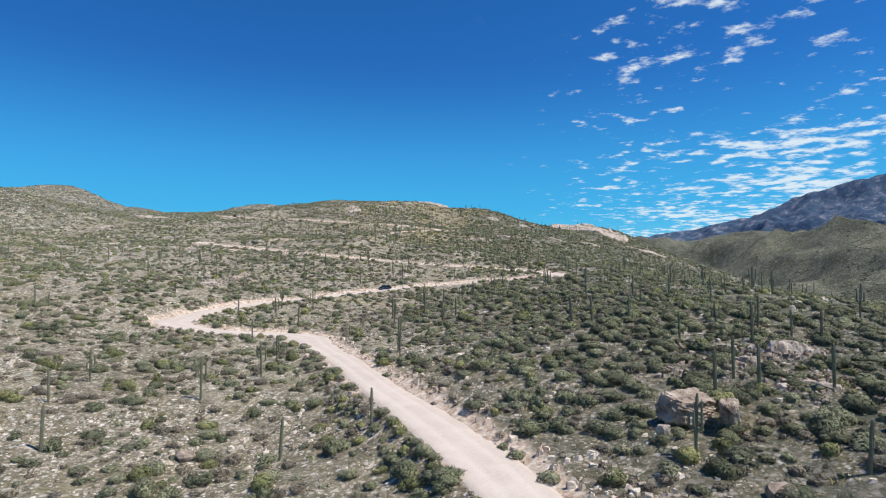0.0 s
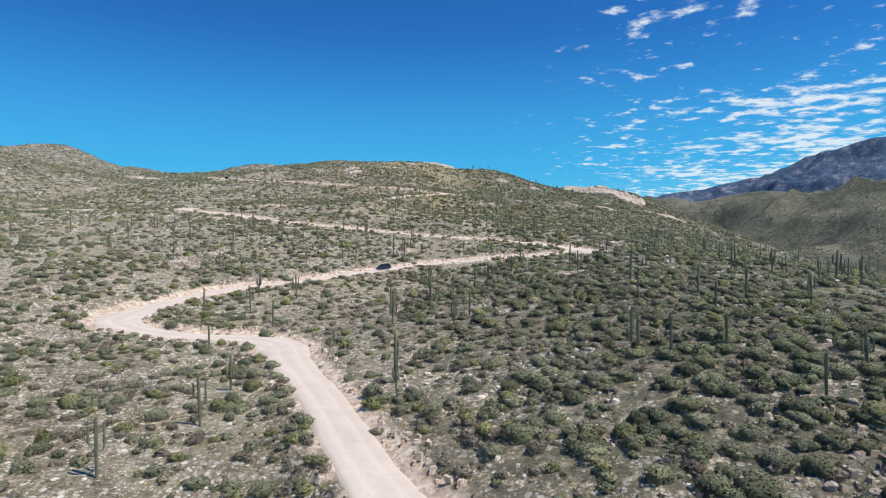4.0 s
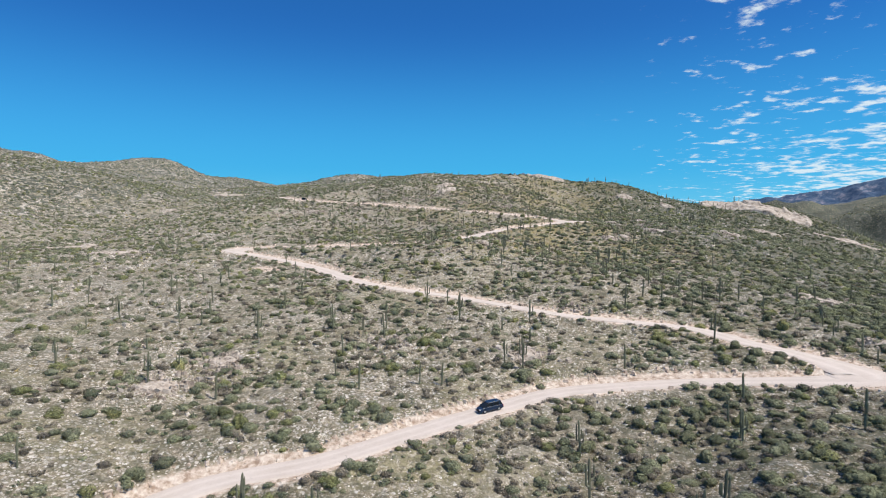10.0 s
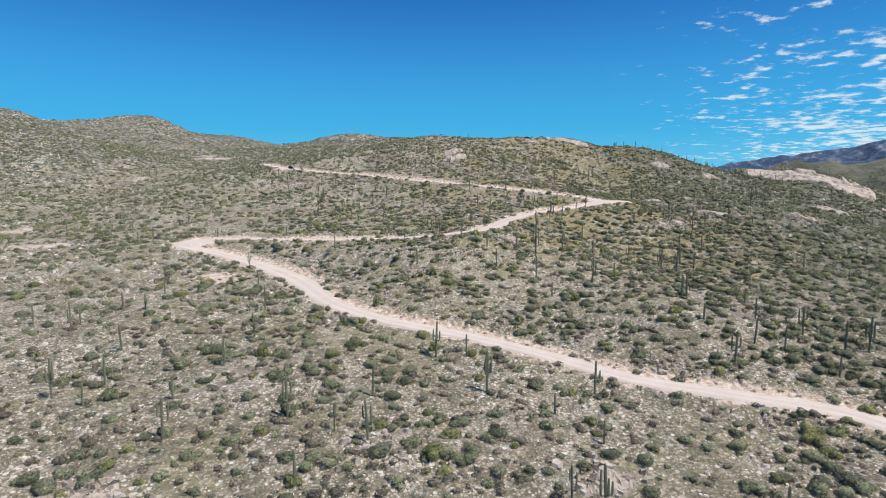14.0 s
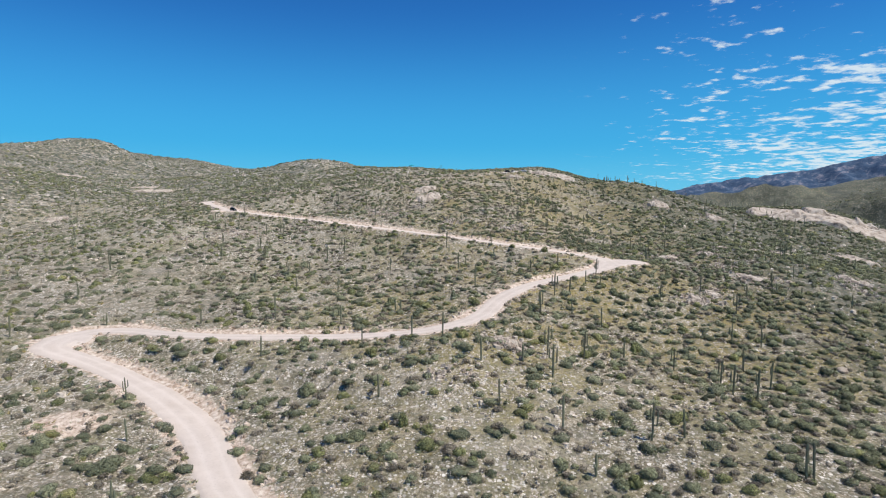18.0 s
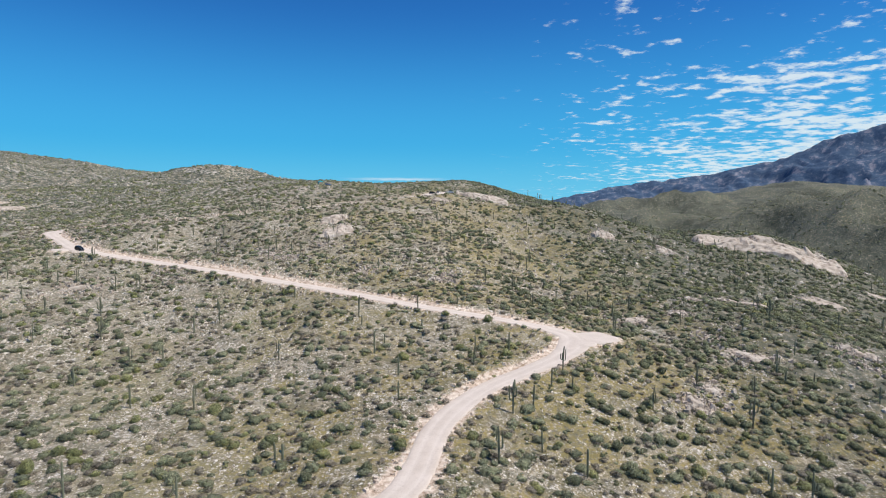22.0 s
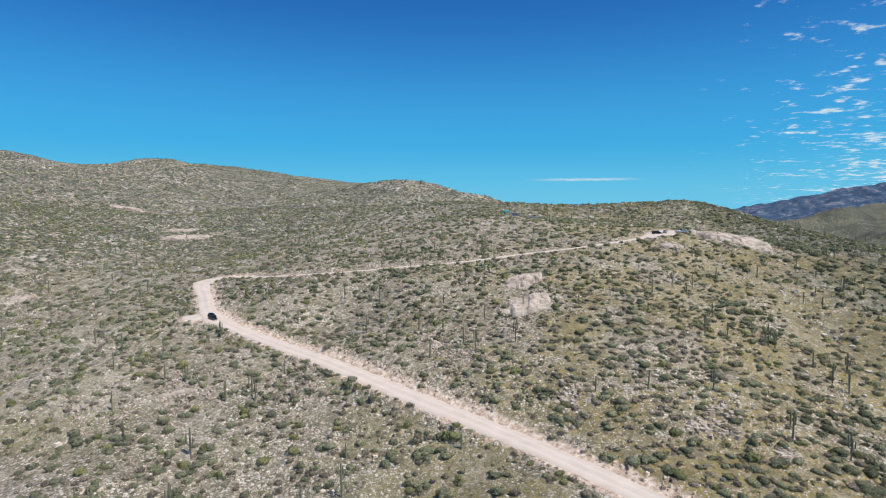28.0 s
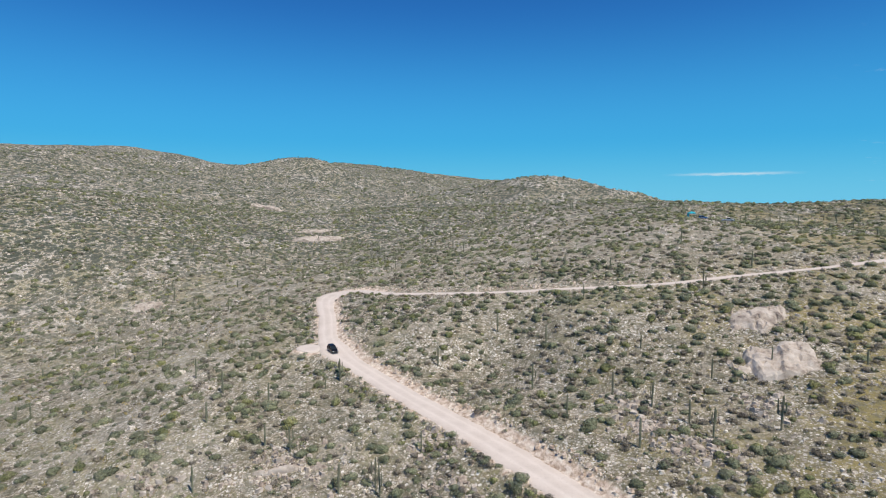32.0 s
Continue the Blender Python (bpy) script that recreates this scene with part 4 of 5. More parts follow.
def lobes(pts, rad, high, seed, sides=6, upper=True):
    """Uneven leafy mounds, a closed dome a point."""
    r = np.random.default_rng(seed)
    m = len(pts)
    turn = r.uniform(0, 6.28, (m, 1))
    rows = [(-0.12, 0.72), (0.42, 0.98), (0.82, 0.60)] if upper else [(-0.12, 0.80), (0.52, 0.92)]
    rings = []
    for up, out in rows:
        a = np.arange(sides) * 6.2832 / sides + turn + r.uniform(-0.3, 0.3, (m, sides))
        k = out * r.uniform(0.68, 1.22, (m, sides)) * rad[:, None]
        z = (up + r.uniform(-0.13, 0.13, (m, sides)) * (up > 0)) * high[:, None]
        rings.append(np.stack([np.cos(a) * k, np.sin(a) * k, z], -1))
    tip = np.stack([r.normal(0, 0.14, m) * rad, r.normal(0, 0.14, m) * rad, high * r.uniform(0.88, 1.08, m)], -1)[:, None]
    v = np.concatenate(rings + [tip], 1) + pts[:, None, :]
    i = np.arange(sides)
    j = (i + 1) % sides
    f = []
    for k in range(len(rows) - 1):
        f += [np.stack([i, j, j + sides], 1) + k * sides, np.stack([i, j + sides, i + sides], 1) + k * sides]
    k = (len(rows) - 1) * sides
    f = np.concatenate(f + [np.stack([i + k, j + k, i * 0 + k + sides], 1)])
    return v.reshape(-1, 3), (np.arange(m)[:, None, None] * (k + sides + 1) + f[None]).reshape(-1, 3)


def sprays(pts, rad, high, count, size, seed, slim=0.2, shell=0.55):
    """Fine twigs and leaf sprays standing out of a mound."""
    r = np.random.default_rng(seed)
    m = len(pts)
    d = r.normal(size=(m, count, 3))
    d[..., 2] = np.abs(d[..., 2]) * 0.9
    d /= np.linalg.norm(d, axis=2, keepdims=True)
    # a few leading shoots, so that the outline is uneven
    shoots = r.normal(size=(m, 5, 3))
    shoots[..., 2] = np.abs(shoots[..., 2])
    shoots /= np.linalg.norm(shoots, axis=2, keepdims=True)
    swell = 0.78 + 0.42 * np.clip(np.einsum("mki,mli->mkl", d, shoots).max(2) - 0.3, 0, 1)
    k = (shell + (1.1 - shell) * r.uniform(0, 1, (m, count)) ** 0.7) * swell
    c = d * k[..., None] * np.stack([rad, rad, high], 1)[:, None, :] + pts[:, None, :]
    out = d + r.normal(0, 0.35, d.shape)
    out[..., 2] += 0.45
    out /= np.linalg.norm(out, axis=2, keepdims=True)
    w = np.cross(out, r.normal(size=out.shape))
    w /= np.linalg.norm(w, axis=2, keepdims=True)
    s = size * r.uniform(0.6, 1.5, (m, count, 1)) * np.clip(np.sqrt(rad / rad.mean()), 0.7, 1.6)[:, None, None]
    v = np.stack([c + out * s * 1.3, c - out * s * 0.7 + w * s * slim, c - out * s * 0.7 - w * s * slim], 2).reshape(-1, 3)
    return v, np.arange(len(v)).reshape(-1, 3)


def joined(shapes):
    vs, fs, n = [], [], 0
    for v, f in shapes:
        vs.append(v)
        fs.append(f + n)
        n += len(v)
    return np.concatenate(vs), np.concatenate(fs)


def bushes(pts, rad, high, seed, twigs, size, detail, slim=0.3):
    """Bushes of one or two mounds under a coat of twigs. detail: 2 near, 1 middle, 0 far."""
    r = np.random.default_rng(seed)
    if detail == 0:
        return lobes(pts, rad, high, seed, 5, False)
    big = rad > (0.8 if detail == 2 else 1.25)
    a = r.uniform(0, 6.28, big.sum())
    off = np.stack([np.cos(a), np.sin(a), 0 * a], 1) * (rad[big] * 0.55)[:, None]
    sets = [(pts[big], rad[big] * 0.88, high[big]), (pts[~big], rad[~big], high[~big]),
            (pts[big] + off, rad[big] * r.uniform(0.55, 0.72, big.sum()), high[big] * r.uniform(0.55, 0.8, big.sum()))]
    shapes = [lobes(q, w, h, seed + 11 + k, 6 if detail == 2 else 5, detail == 2 and k == 0) for k, (q, w, h) in enumerate(sets)]
    if detail == 2:
        shapes.append(lobes(pts[big], rad[big] * 0.62, high[big] * 0.66, seed + 15, 5, False))
    shapes.append(sprays(pts, rad * 1.04, high * 1.04, twigs, size, seed + 20, slim, 0.85))
    return joined(shapes)


def scatter(lo, hi, density, seed, keep=None, clump=12.0, least=0.35, verge=1.2):
    r = np.random.default_rng(seed)
    n = int((hi[0] - lo[0]) * (hi[1] - lo[1]) * density)
    x, y = r.uniform(lo[0], hi[0], n), r.uniform(lo[1], hi[1], n)
    ok = r.uniform(0, 1, n) < least + (1 - least) * step((value_noise(x, y, clump, seed) + 0.35) / 0.7)
    if keep is not None:
        ok &= keep(x, y)
    x, y = x[ok], y[ok]
    z, side, _ = ground(x, y, True)
    d, k = to_road(x, y)
    below = z < LINE[k, 2] - 0.04
    ok = (side > np.where(below, 0.5, verge)) & ((side > verge + 2.2) | (r.uniform(0, 1, len(x)) < np.where(below, 0.95, 0.25)))
    for ox, oy, rx, ry, top, turn, _ in OUTCROPS:
        ca, sa = math.cos(radians(turn)), math.sin(radians(turn))
        u, v = ((x - ox) * ca + (y - oy) * sa) / rx, (-(x - ox) * sa + (y - oy) * ca) / ry
        ok &= (u * u + v * v > 0.8) | (r.uniform(0, 1, len(x)) < 0.15)
    return np.stack([x, y, z], 1)[ok]


NEAR_LO, NEAR_HI = (-200, 25), (110, 660)
MID_LO, MID_HI = (-480, 60), (330, 930)


def near_zone(x, y):
    """The stretch that the shot passes over closely."""
    return ((x > -85) & (x < 85 + 25 * (y > 380)) & (y < 540)) | ((x > -95 - (y - 440) * 0.55) & (x < 60) & (y >= 430) & (y < 655))


def mid_zone(x, y):
    return ~near_zone(x, y) & (np.abs(x) < 0.78 * y + 50)


def beyond_mid(x, y):
    return ~((x > MID_LO[0]) & (x < MID_HI[0]) & (y > MID_LO[1]) & (y < MID_HI[1])) & (np.abs(x) < 0.95 * y + 50)


def stuff(name, shape, mat, label, category):
    tagged(mesh_object(name, shape[0], shape[1], mat), label, category, kind="stuff")


def sizes(n, lo, hi, seed, power=2.0):
    return lo + (hi - lo) * np.random.default_rng(seed).uniform(0, 1, n) ** power


def verge_spots():
    """Places along the outer edge of the road, where brush leans over it."""
    r = np.random.default_rng(611)
    i = r.integers(60, len(LINE) - 3, 1500)
    t = LINE[i + 1, :2] - LINE[i - 1, :2]
    t /= np.linalg.norm(t, axis=1)[:, None]
    n = np.stack([-t[:, 1], t[:, 0]], 1)
    out = HALF[i] + 9
    up = land(LINE[i, 0] + n[:, 0] * out, LINE[i, 1] + n[:, 1] * out) > land(LINE[i, 0] - n[:, 0] * out, LINE[i, 1] - n[:, 1] * out)
    off = np.where(up, -1, 1) * (HALF[i] + r.uniform(1.0, 5.5, len(i)))
    x, y = LINE[i, 0] + n[:, 0] * off, LINE[i, 1] + n[:, 1] * off
    z, side, _ = ground(x, y, True)
    ok = (side > 0.7) & (value_noise(x, y, 9.0, 613) > 0.0)
    return np.stack([x, y, z], 1)[ok]


def brush():
    verge = verge_spots()
    # name, material, label, near density, mid density, far density, radius, height, twigs
    kinds = [("creosote_brush", CREOSOTE, "low grey-green creosote brush", 0.112, 0.072, 0.013, (0.5, 1.9), 0.72, 10),
             ("grey_brush", BRITTLE, "leafless grey-brown desert brush", 0.165, 0.045, 0.005, (0.38, 1.25), 0.72, 9),
             ("palo_verde_scrub", VERDE, "yellow-green palo verde scrub", 0.020, 0.013, 0.002, (0.6, 1.9), 0.85, 10)]
    for k, (name, mat, label, near, mid, far_, rr, hh, twigs) in enumerate(kinds):
        p = np.concatenate([scatter(NEAR_LO, NEAR_HI, near, 300 + k, near_zone), verge[k::3]])
        # thicker cover below the first leg and on the grassy slope
        p = np.concatenate([scatter((4, 45), (78, 236), (0.02, 0.11, 0.004)[k], 305 + k, near_zone), scatter((-20, 490), (90, 610), (0.015, 0.07, 0.004)[k], 325 + k, near_zone), p])
        r = sizes(len(p), *rr, 310 + k, 1.8)
        r[len(p) - len(verge[k::3]):] = np.clip(r[len(p) - len(verge[k::3]):] * 0.75, 0.35, 1.1)
        a = bushes(p, r, r * hh * np.random.default_rng(315 + k).uniform(0.7, 1.2, len(p)), 320 + 40 * k, twigs, (0.13, 0.14, 0.14)[k], 2, (0.45, 0.30, 0.40)[k])
        p = scatter(MID_LO, MID_HI, mid, 330 + k, mid_zone)
        r = sizes(len(p), rr[0] * 1.35, rr[1] * 1.1, 340 + k, 1.8)
        b = bushes(p, r, r * hh, 350 + 40 * k, 2, 0.36, 1, 0.45)
        p = scatter((-900, 300), (1350, 1800), far_, 360 + k, beyond_mid)
        r = sizes(len(p), rr[0] * 2.0, rr[1] * 1.5, 370 + k)
        c = bushes(p, r, r * hh, 380 + 40 * k, 0, 0.0, 0)
        v, f = joined([a, b, c])
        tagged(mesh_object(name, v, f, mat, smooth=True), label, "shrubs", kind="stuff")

    # dark mesquite on the valley side
    p = scatter((14, 50), (110, 660), 0.080, 304, lambda x, y: near_zone(x, y) & (x > 14 + 26 * (y > 235)), clump=16.0, least=0.2)
    r = sizes(len(p), 0.6, 2.0, 306, 1.6)
    a = bushes(p, r, r * 0.78, 500, 10, 0.14, 2, 0.45)
    p = scatter((85, 60), (330, 930), 0.085, 335, mid_zone, clump=20.0, least=0.35)
    r = sizes(len(p), 0.8, 2.2, 336, 1.6)
    b = bushes(p, r, r * 0.78, 540, 2, 0.36, 1, 0.45)
    p = scatter((330, 300), (1350, 1800), 0.006, 337, beyond_mid, clump=60.0, least=0.15)
    r = sizes(len(p), 1.2, 3.2, 338)
    v, f = joined([a, b, lobes(p, r, r * 0.75, 580, 5, False)])
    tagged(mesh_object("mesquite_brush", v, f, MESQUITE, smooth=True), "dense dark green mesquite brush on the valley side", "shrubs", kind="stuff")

    def golden(x, y):
        g = 0.25 + 0.75 * step((y - 290) / 120) * step((x + 90) / 90) * (1 - step((x - 90) / 80))
        return near_zone(x, y) & (value_noise(x, y, 26.0, 91) + 0.6 * value_noise(x, y, 8.0, 93) > 0.45 - 0.75 * g)
    p = scatter(NEAR_LO, NEAR_HI, 0.42, 400, golden, clump=22.0, least=0.25, verge=0.4)
    r = sizes(len(p), 0.18, 0.6, 401)
    a = sprays(p, r, r * 0.7, 9, 0.17, 402, slim=0.22, shell=0.2)
    p = scatter(MID_LO, MID_HI, 0.03, 403, mid_zone, clump=40.0, least=0.1)
    r = sizes(len(p), 0.3, 1.0, 404)
    b = sprays(p, r, r * 0.6, 7, 0.30, 405, slim=0.4, shell=0.2)
    stuff("dry_grass", joined([a, b]), STRAW, "tufts of straw-yellow dry grass", "grass")
    p = scatter(NEAR_LO, NEAR_HI, 0.42, 406, near_zone, clump=9.0, least=0.5, verge=0.5)
    r = sizes(len(p), 0.25, 0.75, 407)
    stuff("low_scrub", sprays(p, r, r * 0.6, 11, 0.13, 409, slim=0.24, shell=0.25), LITTER, "ankle-high grey and olive desert scrub", "shrubs")
    p = scatter(NEAR_LO, NEAR_HI, 0.014, 410, near_zone, clump=25.0, least=0.1)
    r = sizes(len(p), 0.35, 0.8, 411)
    stuff("prickly_pear", sprays(p, r, r * 0.8, 26, 0.15, 412, slim=0.9, shell=0.3), PEAR, "clumps of pale green prickly pear pads", "cactus")


brush()


def pebbles(p, size, seed, flat=0.6):
    """Angular stones: an uneven five-sided lump with a broken, tilted top."""
    r = np.random.default_rng(seed)
    m = len(p)
    a = np.arange(5) * 1.2566 + r.uniform(-0.45, 0.45, (m, 5)) + r.uniform(0, 6.28, (m, 1))
    wide = size[:, None] * r.uniform(0.65, 1.25, (m, 5))
    low = np.stack([np.cos(a) * wide, np.sin(a) * wide * 0.85, np.repeat(-0.6 * flat * size[:, None], 5, 1)], -1)
    k = r.uniform(0.35, 0.95, (m, 5))
    tip = r.normal(0, 0.35, (m, 2, 1)) * size[:, None, None]
    up = size[:, None] * flat * r.uniform(0.45, 1.15, (m, 5))
    top = np.stack([np.cos(a + 0.25) * wide * k + tip[:, 0] * 0.4, np.sin(a + 0.25) * wide * k * 0.85 + tip[:, 1] * 0.4, up], -1)
    v = np.concatenate([low, top], 1) + p[:, None, :]
    i = np.arange(5)
    j = (i + 1) % 5
    f = np.concatenate([np.stack([i, j, j + 5], 1), np.stack([i, j + 5, i + 5], 1), [[5, 6, 7], [5, 7, 8], [5, 8, 9]]])
    return v.reshape(-1, 3), (np.arange(m)[:, None, None] * 10 + f[None]).reshape(-1, 3)


# piles of broken granite: x, y, reach, count
PILES = [
    (55, 77, 5, 16), (49, 65, 4, 14), (50, 81, 4, 14), (47, 75, 4, 10), (41, 74, 4, 8), (69, 123, 6, 12), (87, 160, 7, 12), (112, 320, 6, 12), (141, 463, 6, 12),
    (97, 453, 6, 12), (97, 468, 5, 14), (136, 452, 6, 10), (119, 612, 6, 10), (17, 516, 4, 12), (30, 511, 3, 6), (68, 430, 5, 9), (-58, 246, 6, 12), (-64, 235, 5, 12),
]
MORE_PILES = [
    (11, 258, 4, 8), (-20, 262, 6, 8), (3, 371, 4, 9), (-11, 356, 5, 8), (20, 524, 5, 8), (-88, 537, 5, 14), (-80, 527, 4, 8), (-114, 523, 7, 12), (-41, 542, 5, 14),
    (-55, 557, 4, 9), (-28, 558, 4, 10), (-15, 523, 4, 8), (-10, 523, 4, 6), (32, 648, 4, 8), (52, 186, 6, 10), (42, 180, 5, 8), (27, 291, 5, 8), (-138, 510, 8, 12),
]


def stones():
    def stony(x, y):
        rich = 0.22 * step((x - 35) / 25) + 0.20 * step((y - 420) / 60) * (x < -25) + 0.1 * step((y - 560) / 40)
        return 0.5 * value_noise(x, y, 40.0, 71) + 0.8 * value_noise(x, y, 13.0, 73) + 0.5 * value_noise(x, y, 4.5, 75) > 0.34 - rich
    p = scatter(NEAR_LO, NEAR_HI, 1.0, 420, lambda x, y: near_zone(x, y) & stony(x, y), clump=4.0, least=0.2, verge=0.3)
    a = pebbles(p, sizes(len(p), 0.13, 0.70, 421, 3.6), 422)
    p = scatter(NEAR_LO, NEAR_HI, 0.07, 433, near_zone, clump=9.0, least=0.3, verge=0.3)
    a2 = pebbles(p, sizes(len(p), 0.12, 0.5, 434, 2.4), 435, 0.7)
    p = scatter(MID_LO, MID_HI, 0.13, 423, lambda x, y: mid_zone(x, y) & stony(x, y), clump=6.0, least=0.2)
    b = pebbles(p, sizes(len(p), 0.25, 1.25, 424, 2.6), 425)
    p = scatter((-900, 500), (500, 1400), 0.006, 426, beyond_mid, clump=40.0, least=0.05)
    c = pebbles(p, sizes(len(p), 0.6, 2.4, 427, 2.0), 428)
    # broken rock along the cut above the road
    r = np.random.default_rng(429)
    i = r.integers(10, len(LINE) - 3, 7500)
    t = LINE[i + 1, :2] - LINE[i - 1, :2]
    t /= np.linalg.norm(t, axis=1)[:, None]
    off = np.where(r.uniform(0, 1, len(i)) < 0.5, 1, -1) * (HALF[i] + r.uniform(0.4, 3.6, len(i)))
    x, y = LINE[i, 0] - t[:, 1] * off, LINE[i, 1] + t[:, 0] * off
    z, side, _ = ground(x, y, True)
    ok = (side > 0.35) & ((z > LINE[i, 2] + 0.15) | (r.uniform(0, 1, len(i)) < 0.25))
    q = np.stack([x, y, z], 1)[ok]
    stuff("bank_rubble", pebbles(q, sizes(len(q), 0.10, 0.75, 431, 2.4), 432, 0.8), CUTROCK, "broken pinkish rock along the road cut", "stones")
    # broken rock heaped round the piles and ledges
    x, y = [], []
    for px, py, reach, count in PILES + MORE_PILES + [(q[0], q[1], min(q[2], 12), 14) for q in OUTCROPS[4:]]:
        n = count * 9
        x.append(px + r.normal(0, reach * 0.75, n))
        y.append(py + r.normal(0, reach * 0.55, n))
    x, y = np.concatenate(x), np.concatenate(y)
    z, side, _ = ground(x, y, True)
    q = np.stack([x, y, z], 1)[side > 0.6]
    low = q[q[:, 1] < 225]
    stuff("ridge_rubble", pebbles(low, sizes(len(low), 0.16, 0.75, 443, 2.2), 444, 0.8), BOULDER, "broken brown granite heaped on the first ridge", "stones")
    q = q[q[:, 1] >= 225]
    stuff("broken_granite", pebbles(q, sizes(len(q), 0.20, 1.05, 445, 2.0), 446, 0.8), GRANITE, "broken pale granite heaped round the ledges", "stones")
    stuff("loose_stones", joined([a, a2, b, c]), RUBBLE, "pale angular granite stones strewn over the slope", "stones")


stones()


def plant_things():
    r = np.random.default_rng(33)
    spots = scatter((-75, 30), (85, 520), 0.02, 430, clump=18.0, least=0.2, verge=0.9)
    r.shuffle(spots)
    kinds = []
    for k, (mat, label) in enumerate([(CREOSOTE, "dense dark green mesquite bush on stony ground"), (VERDE, "round yellow-green palo verde bush"), (CREOSOTE, "wide low green creosote bush"),
                                      (BRITTLE, "bare grey-brown desert bush"), (VERDE, "tall airy palo verde with green twigs"), (CREOSOTE, "compact grey-green bush beside stones")]):
        root = new("desert_shrub")
        rad, high = (1.5, 1.3, 1.8, 1.3, 1.4, 1.1)[k], (1.7, 1.6, 1.4, 1.2, 2.4, 1.1)[k]
        q = np.array([(0, 0, 0.25), (0.5, 0.1, 0.1), (-0.35, 0.45, 0.15), (-0.2, -0.5, 0.05), (0.3, -0.4, 0.3)]) * (rad, rad, 0.5)
        wide, tall = np.array([0.72, 0.5, 0.52, 0.48, 0.42]) * rad, np.array([0.85, 0.55, 0.7, 0.5, 0.65]) * high
        leaves = joined([lobes(q, wide, tall, 440 + k, 8), lobes(q, wide * 0.7, tall * 0.7, 445 + k, 6), sprays(q, wide * 1.06, tall * 1.06, 60, 0.16, 480 + k, 0.3, 0.85)])
        part("crown", leaves, mat, root, smooth=True)
        for j in range(5):
            a = 1.257 * j + r.uniform(-0.4, 0.4)
            path = [(math.cos(a) * rad * 0.62 * t, math.sin(a) * rad * 0.62 * t, -0.15 + high * 0.8 * t ** 0.8) for t in (0, 0.3, 0.6, 1.0)]
            part("stem", tube(path, (0.06, 0.045, 0.03, 0.008), 3, 0.0), BARK, root)
        kinds.append(tagged(root, label, "shrub", "larger shrubs beside the road"))
    used = 0
    for x, y, z in spots[:270]:
        k = int(r.choice(6, p=[0.26, 0.14, 0.2, 0.18, 0.1, 0.12]))
        m = pose(x, y, z, 0, 0, r.uniform(0, 360)) @ Matrix.Diagonal((*r.uniform(0.65, 1.35, 1).repeat(2), r.uniform(0.7, 1.25), 1))
        if used < 6:
            kinds[used].matrix_basis = m
        else:
            keep = kinds[k].matrix_basis.copy()
            kinds[k].matrix_basis = Matrix.Identity(4)
            copy_thing(kinds[k], m)
            kinds[k].matrix_basis = keep
        used += 1
    # boulders
    rocks = scatter((-100, 30), (110, 560), 0.006, 450, clump=20.0, least=0.1, verge=1.0)
    r.shuffle(rocks)
    seeds = []
    for k in range(6):
        v, f = blob(14, 9, 1.0, r.uniform(0.7, 1.0), r.uniform(0.55, 0.8), 460 + k, 0.36)
        ob = mesh_object("boulder", v, f, (GRANITE, BOULDER, BOULDER)[k % 3])
        seeds.append(tagged(ob, ("pale angular granite boulder among brush", "weathered brown granite boulder on the slope", "broken brown granite block on the slope")[k % 3], "boulder", "boulders strewn over the slope"))
    spots = [(x, y, z, 0.45 + 1.1 * r.uniform() ** 2.5) for x, y, z in rocks[:25]]
    for px, py, reach, count in PILES + MORE_PILES:
        count = (count + 1) // 2
        qx, qy = px + r.normal(0, reach * 0.5, count), py + r.normal(0, reach * 0.4, count)
        spots += [(a, b, c, 0.28 + 0.85 * r.uniform() ** 2.0) for a, b, c in zip(qx, qy, ground(qx, qy))]
    for n, (x, y, z, s) in enumerate(spots):
        m = pose(x, y, z + 0.15 * s, r.uniform(-15, 15), r.uniform(-15, 15), r.uniform(0, 360)) @ Matrix.Scale(s, 4)
        if n < 6:
            seeds[n].matrix_basis = m
        else:
            ob = seeds[n % 6]
            keep = ob.matrix_basis.copy()
            ob.matrix_basis = Matrix.Identity(4)
            copy_thing(ob, m)
            ob.matrix_basis = keep


plant_things()


# ---- vehicles and the tent ----
TYRE = plain("tyre_rubber", (0.025, 0.025, 0.027), 0.85)
RIM = plain("alloy_rim", (0.55, 0.56, 0.58), 0.35, 0.8)
GLASS = plain("tinted_glass", (0.02, 0.025, 0.03), 0.06)
TRIM = plain("black_trim", (0.03, 0.03, 0.032), 0.6)
CHROME = plain("bright_trim", (0.75, 0.76, 0.78), 0.18, 0.9)
LAMP = plain("headlamp_lens", (0.78, 0.80, 0.80), 0.12)
REDLAMP = plain("tail_lamp_lens", (0.35, 0.02, 0.02), 0.2)


def loft(rows):
    """Quads through rings of points with the same count, both ends closed by a fan strip."""
    v = np.array(rows, float)
    m, n = v.shape[:2]
    i = np.arange(n)
    f = [np.stack([a * n + i, a * n + (i + 1) % n, (a + 1) * n + (i + 1) % n, (a + 1) * n + i], 1) for a in range(m - 1)]
    for base in (0, (m - 1) * n):
        h = n // 2
        f.append(np.array([(base + k, base + k + 1, base + n - 2 - k, base + n - 1 - k) for k in range(h - 1)]))
    return v.reshape(-1, 3), np.concatenate(f)


def body_ring(x, low, high, w):
    half = [(0.90, low), (0.99, low + 0.12 * (high - low)), (1.0, low + 0.5 * (high - low)), (0.97, low + 0.86 * (high - low)), (0.86, high)]
    return [(x, w * a, z) for a, z in half] + [(x, -w * a, z) for a, z in reversed(half)]


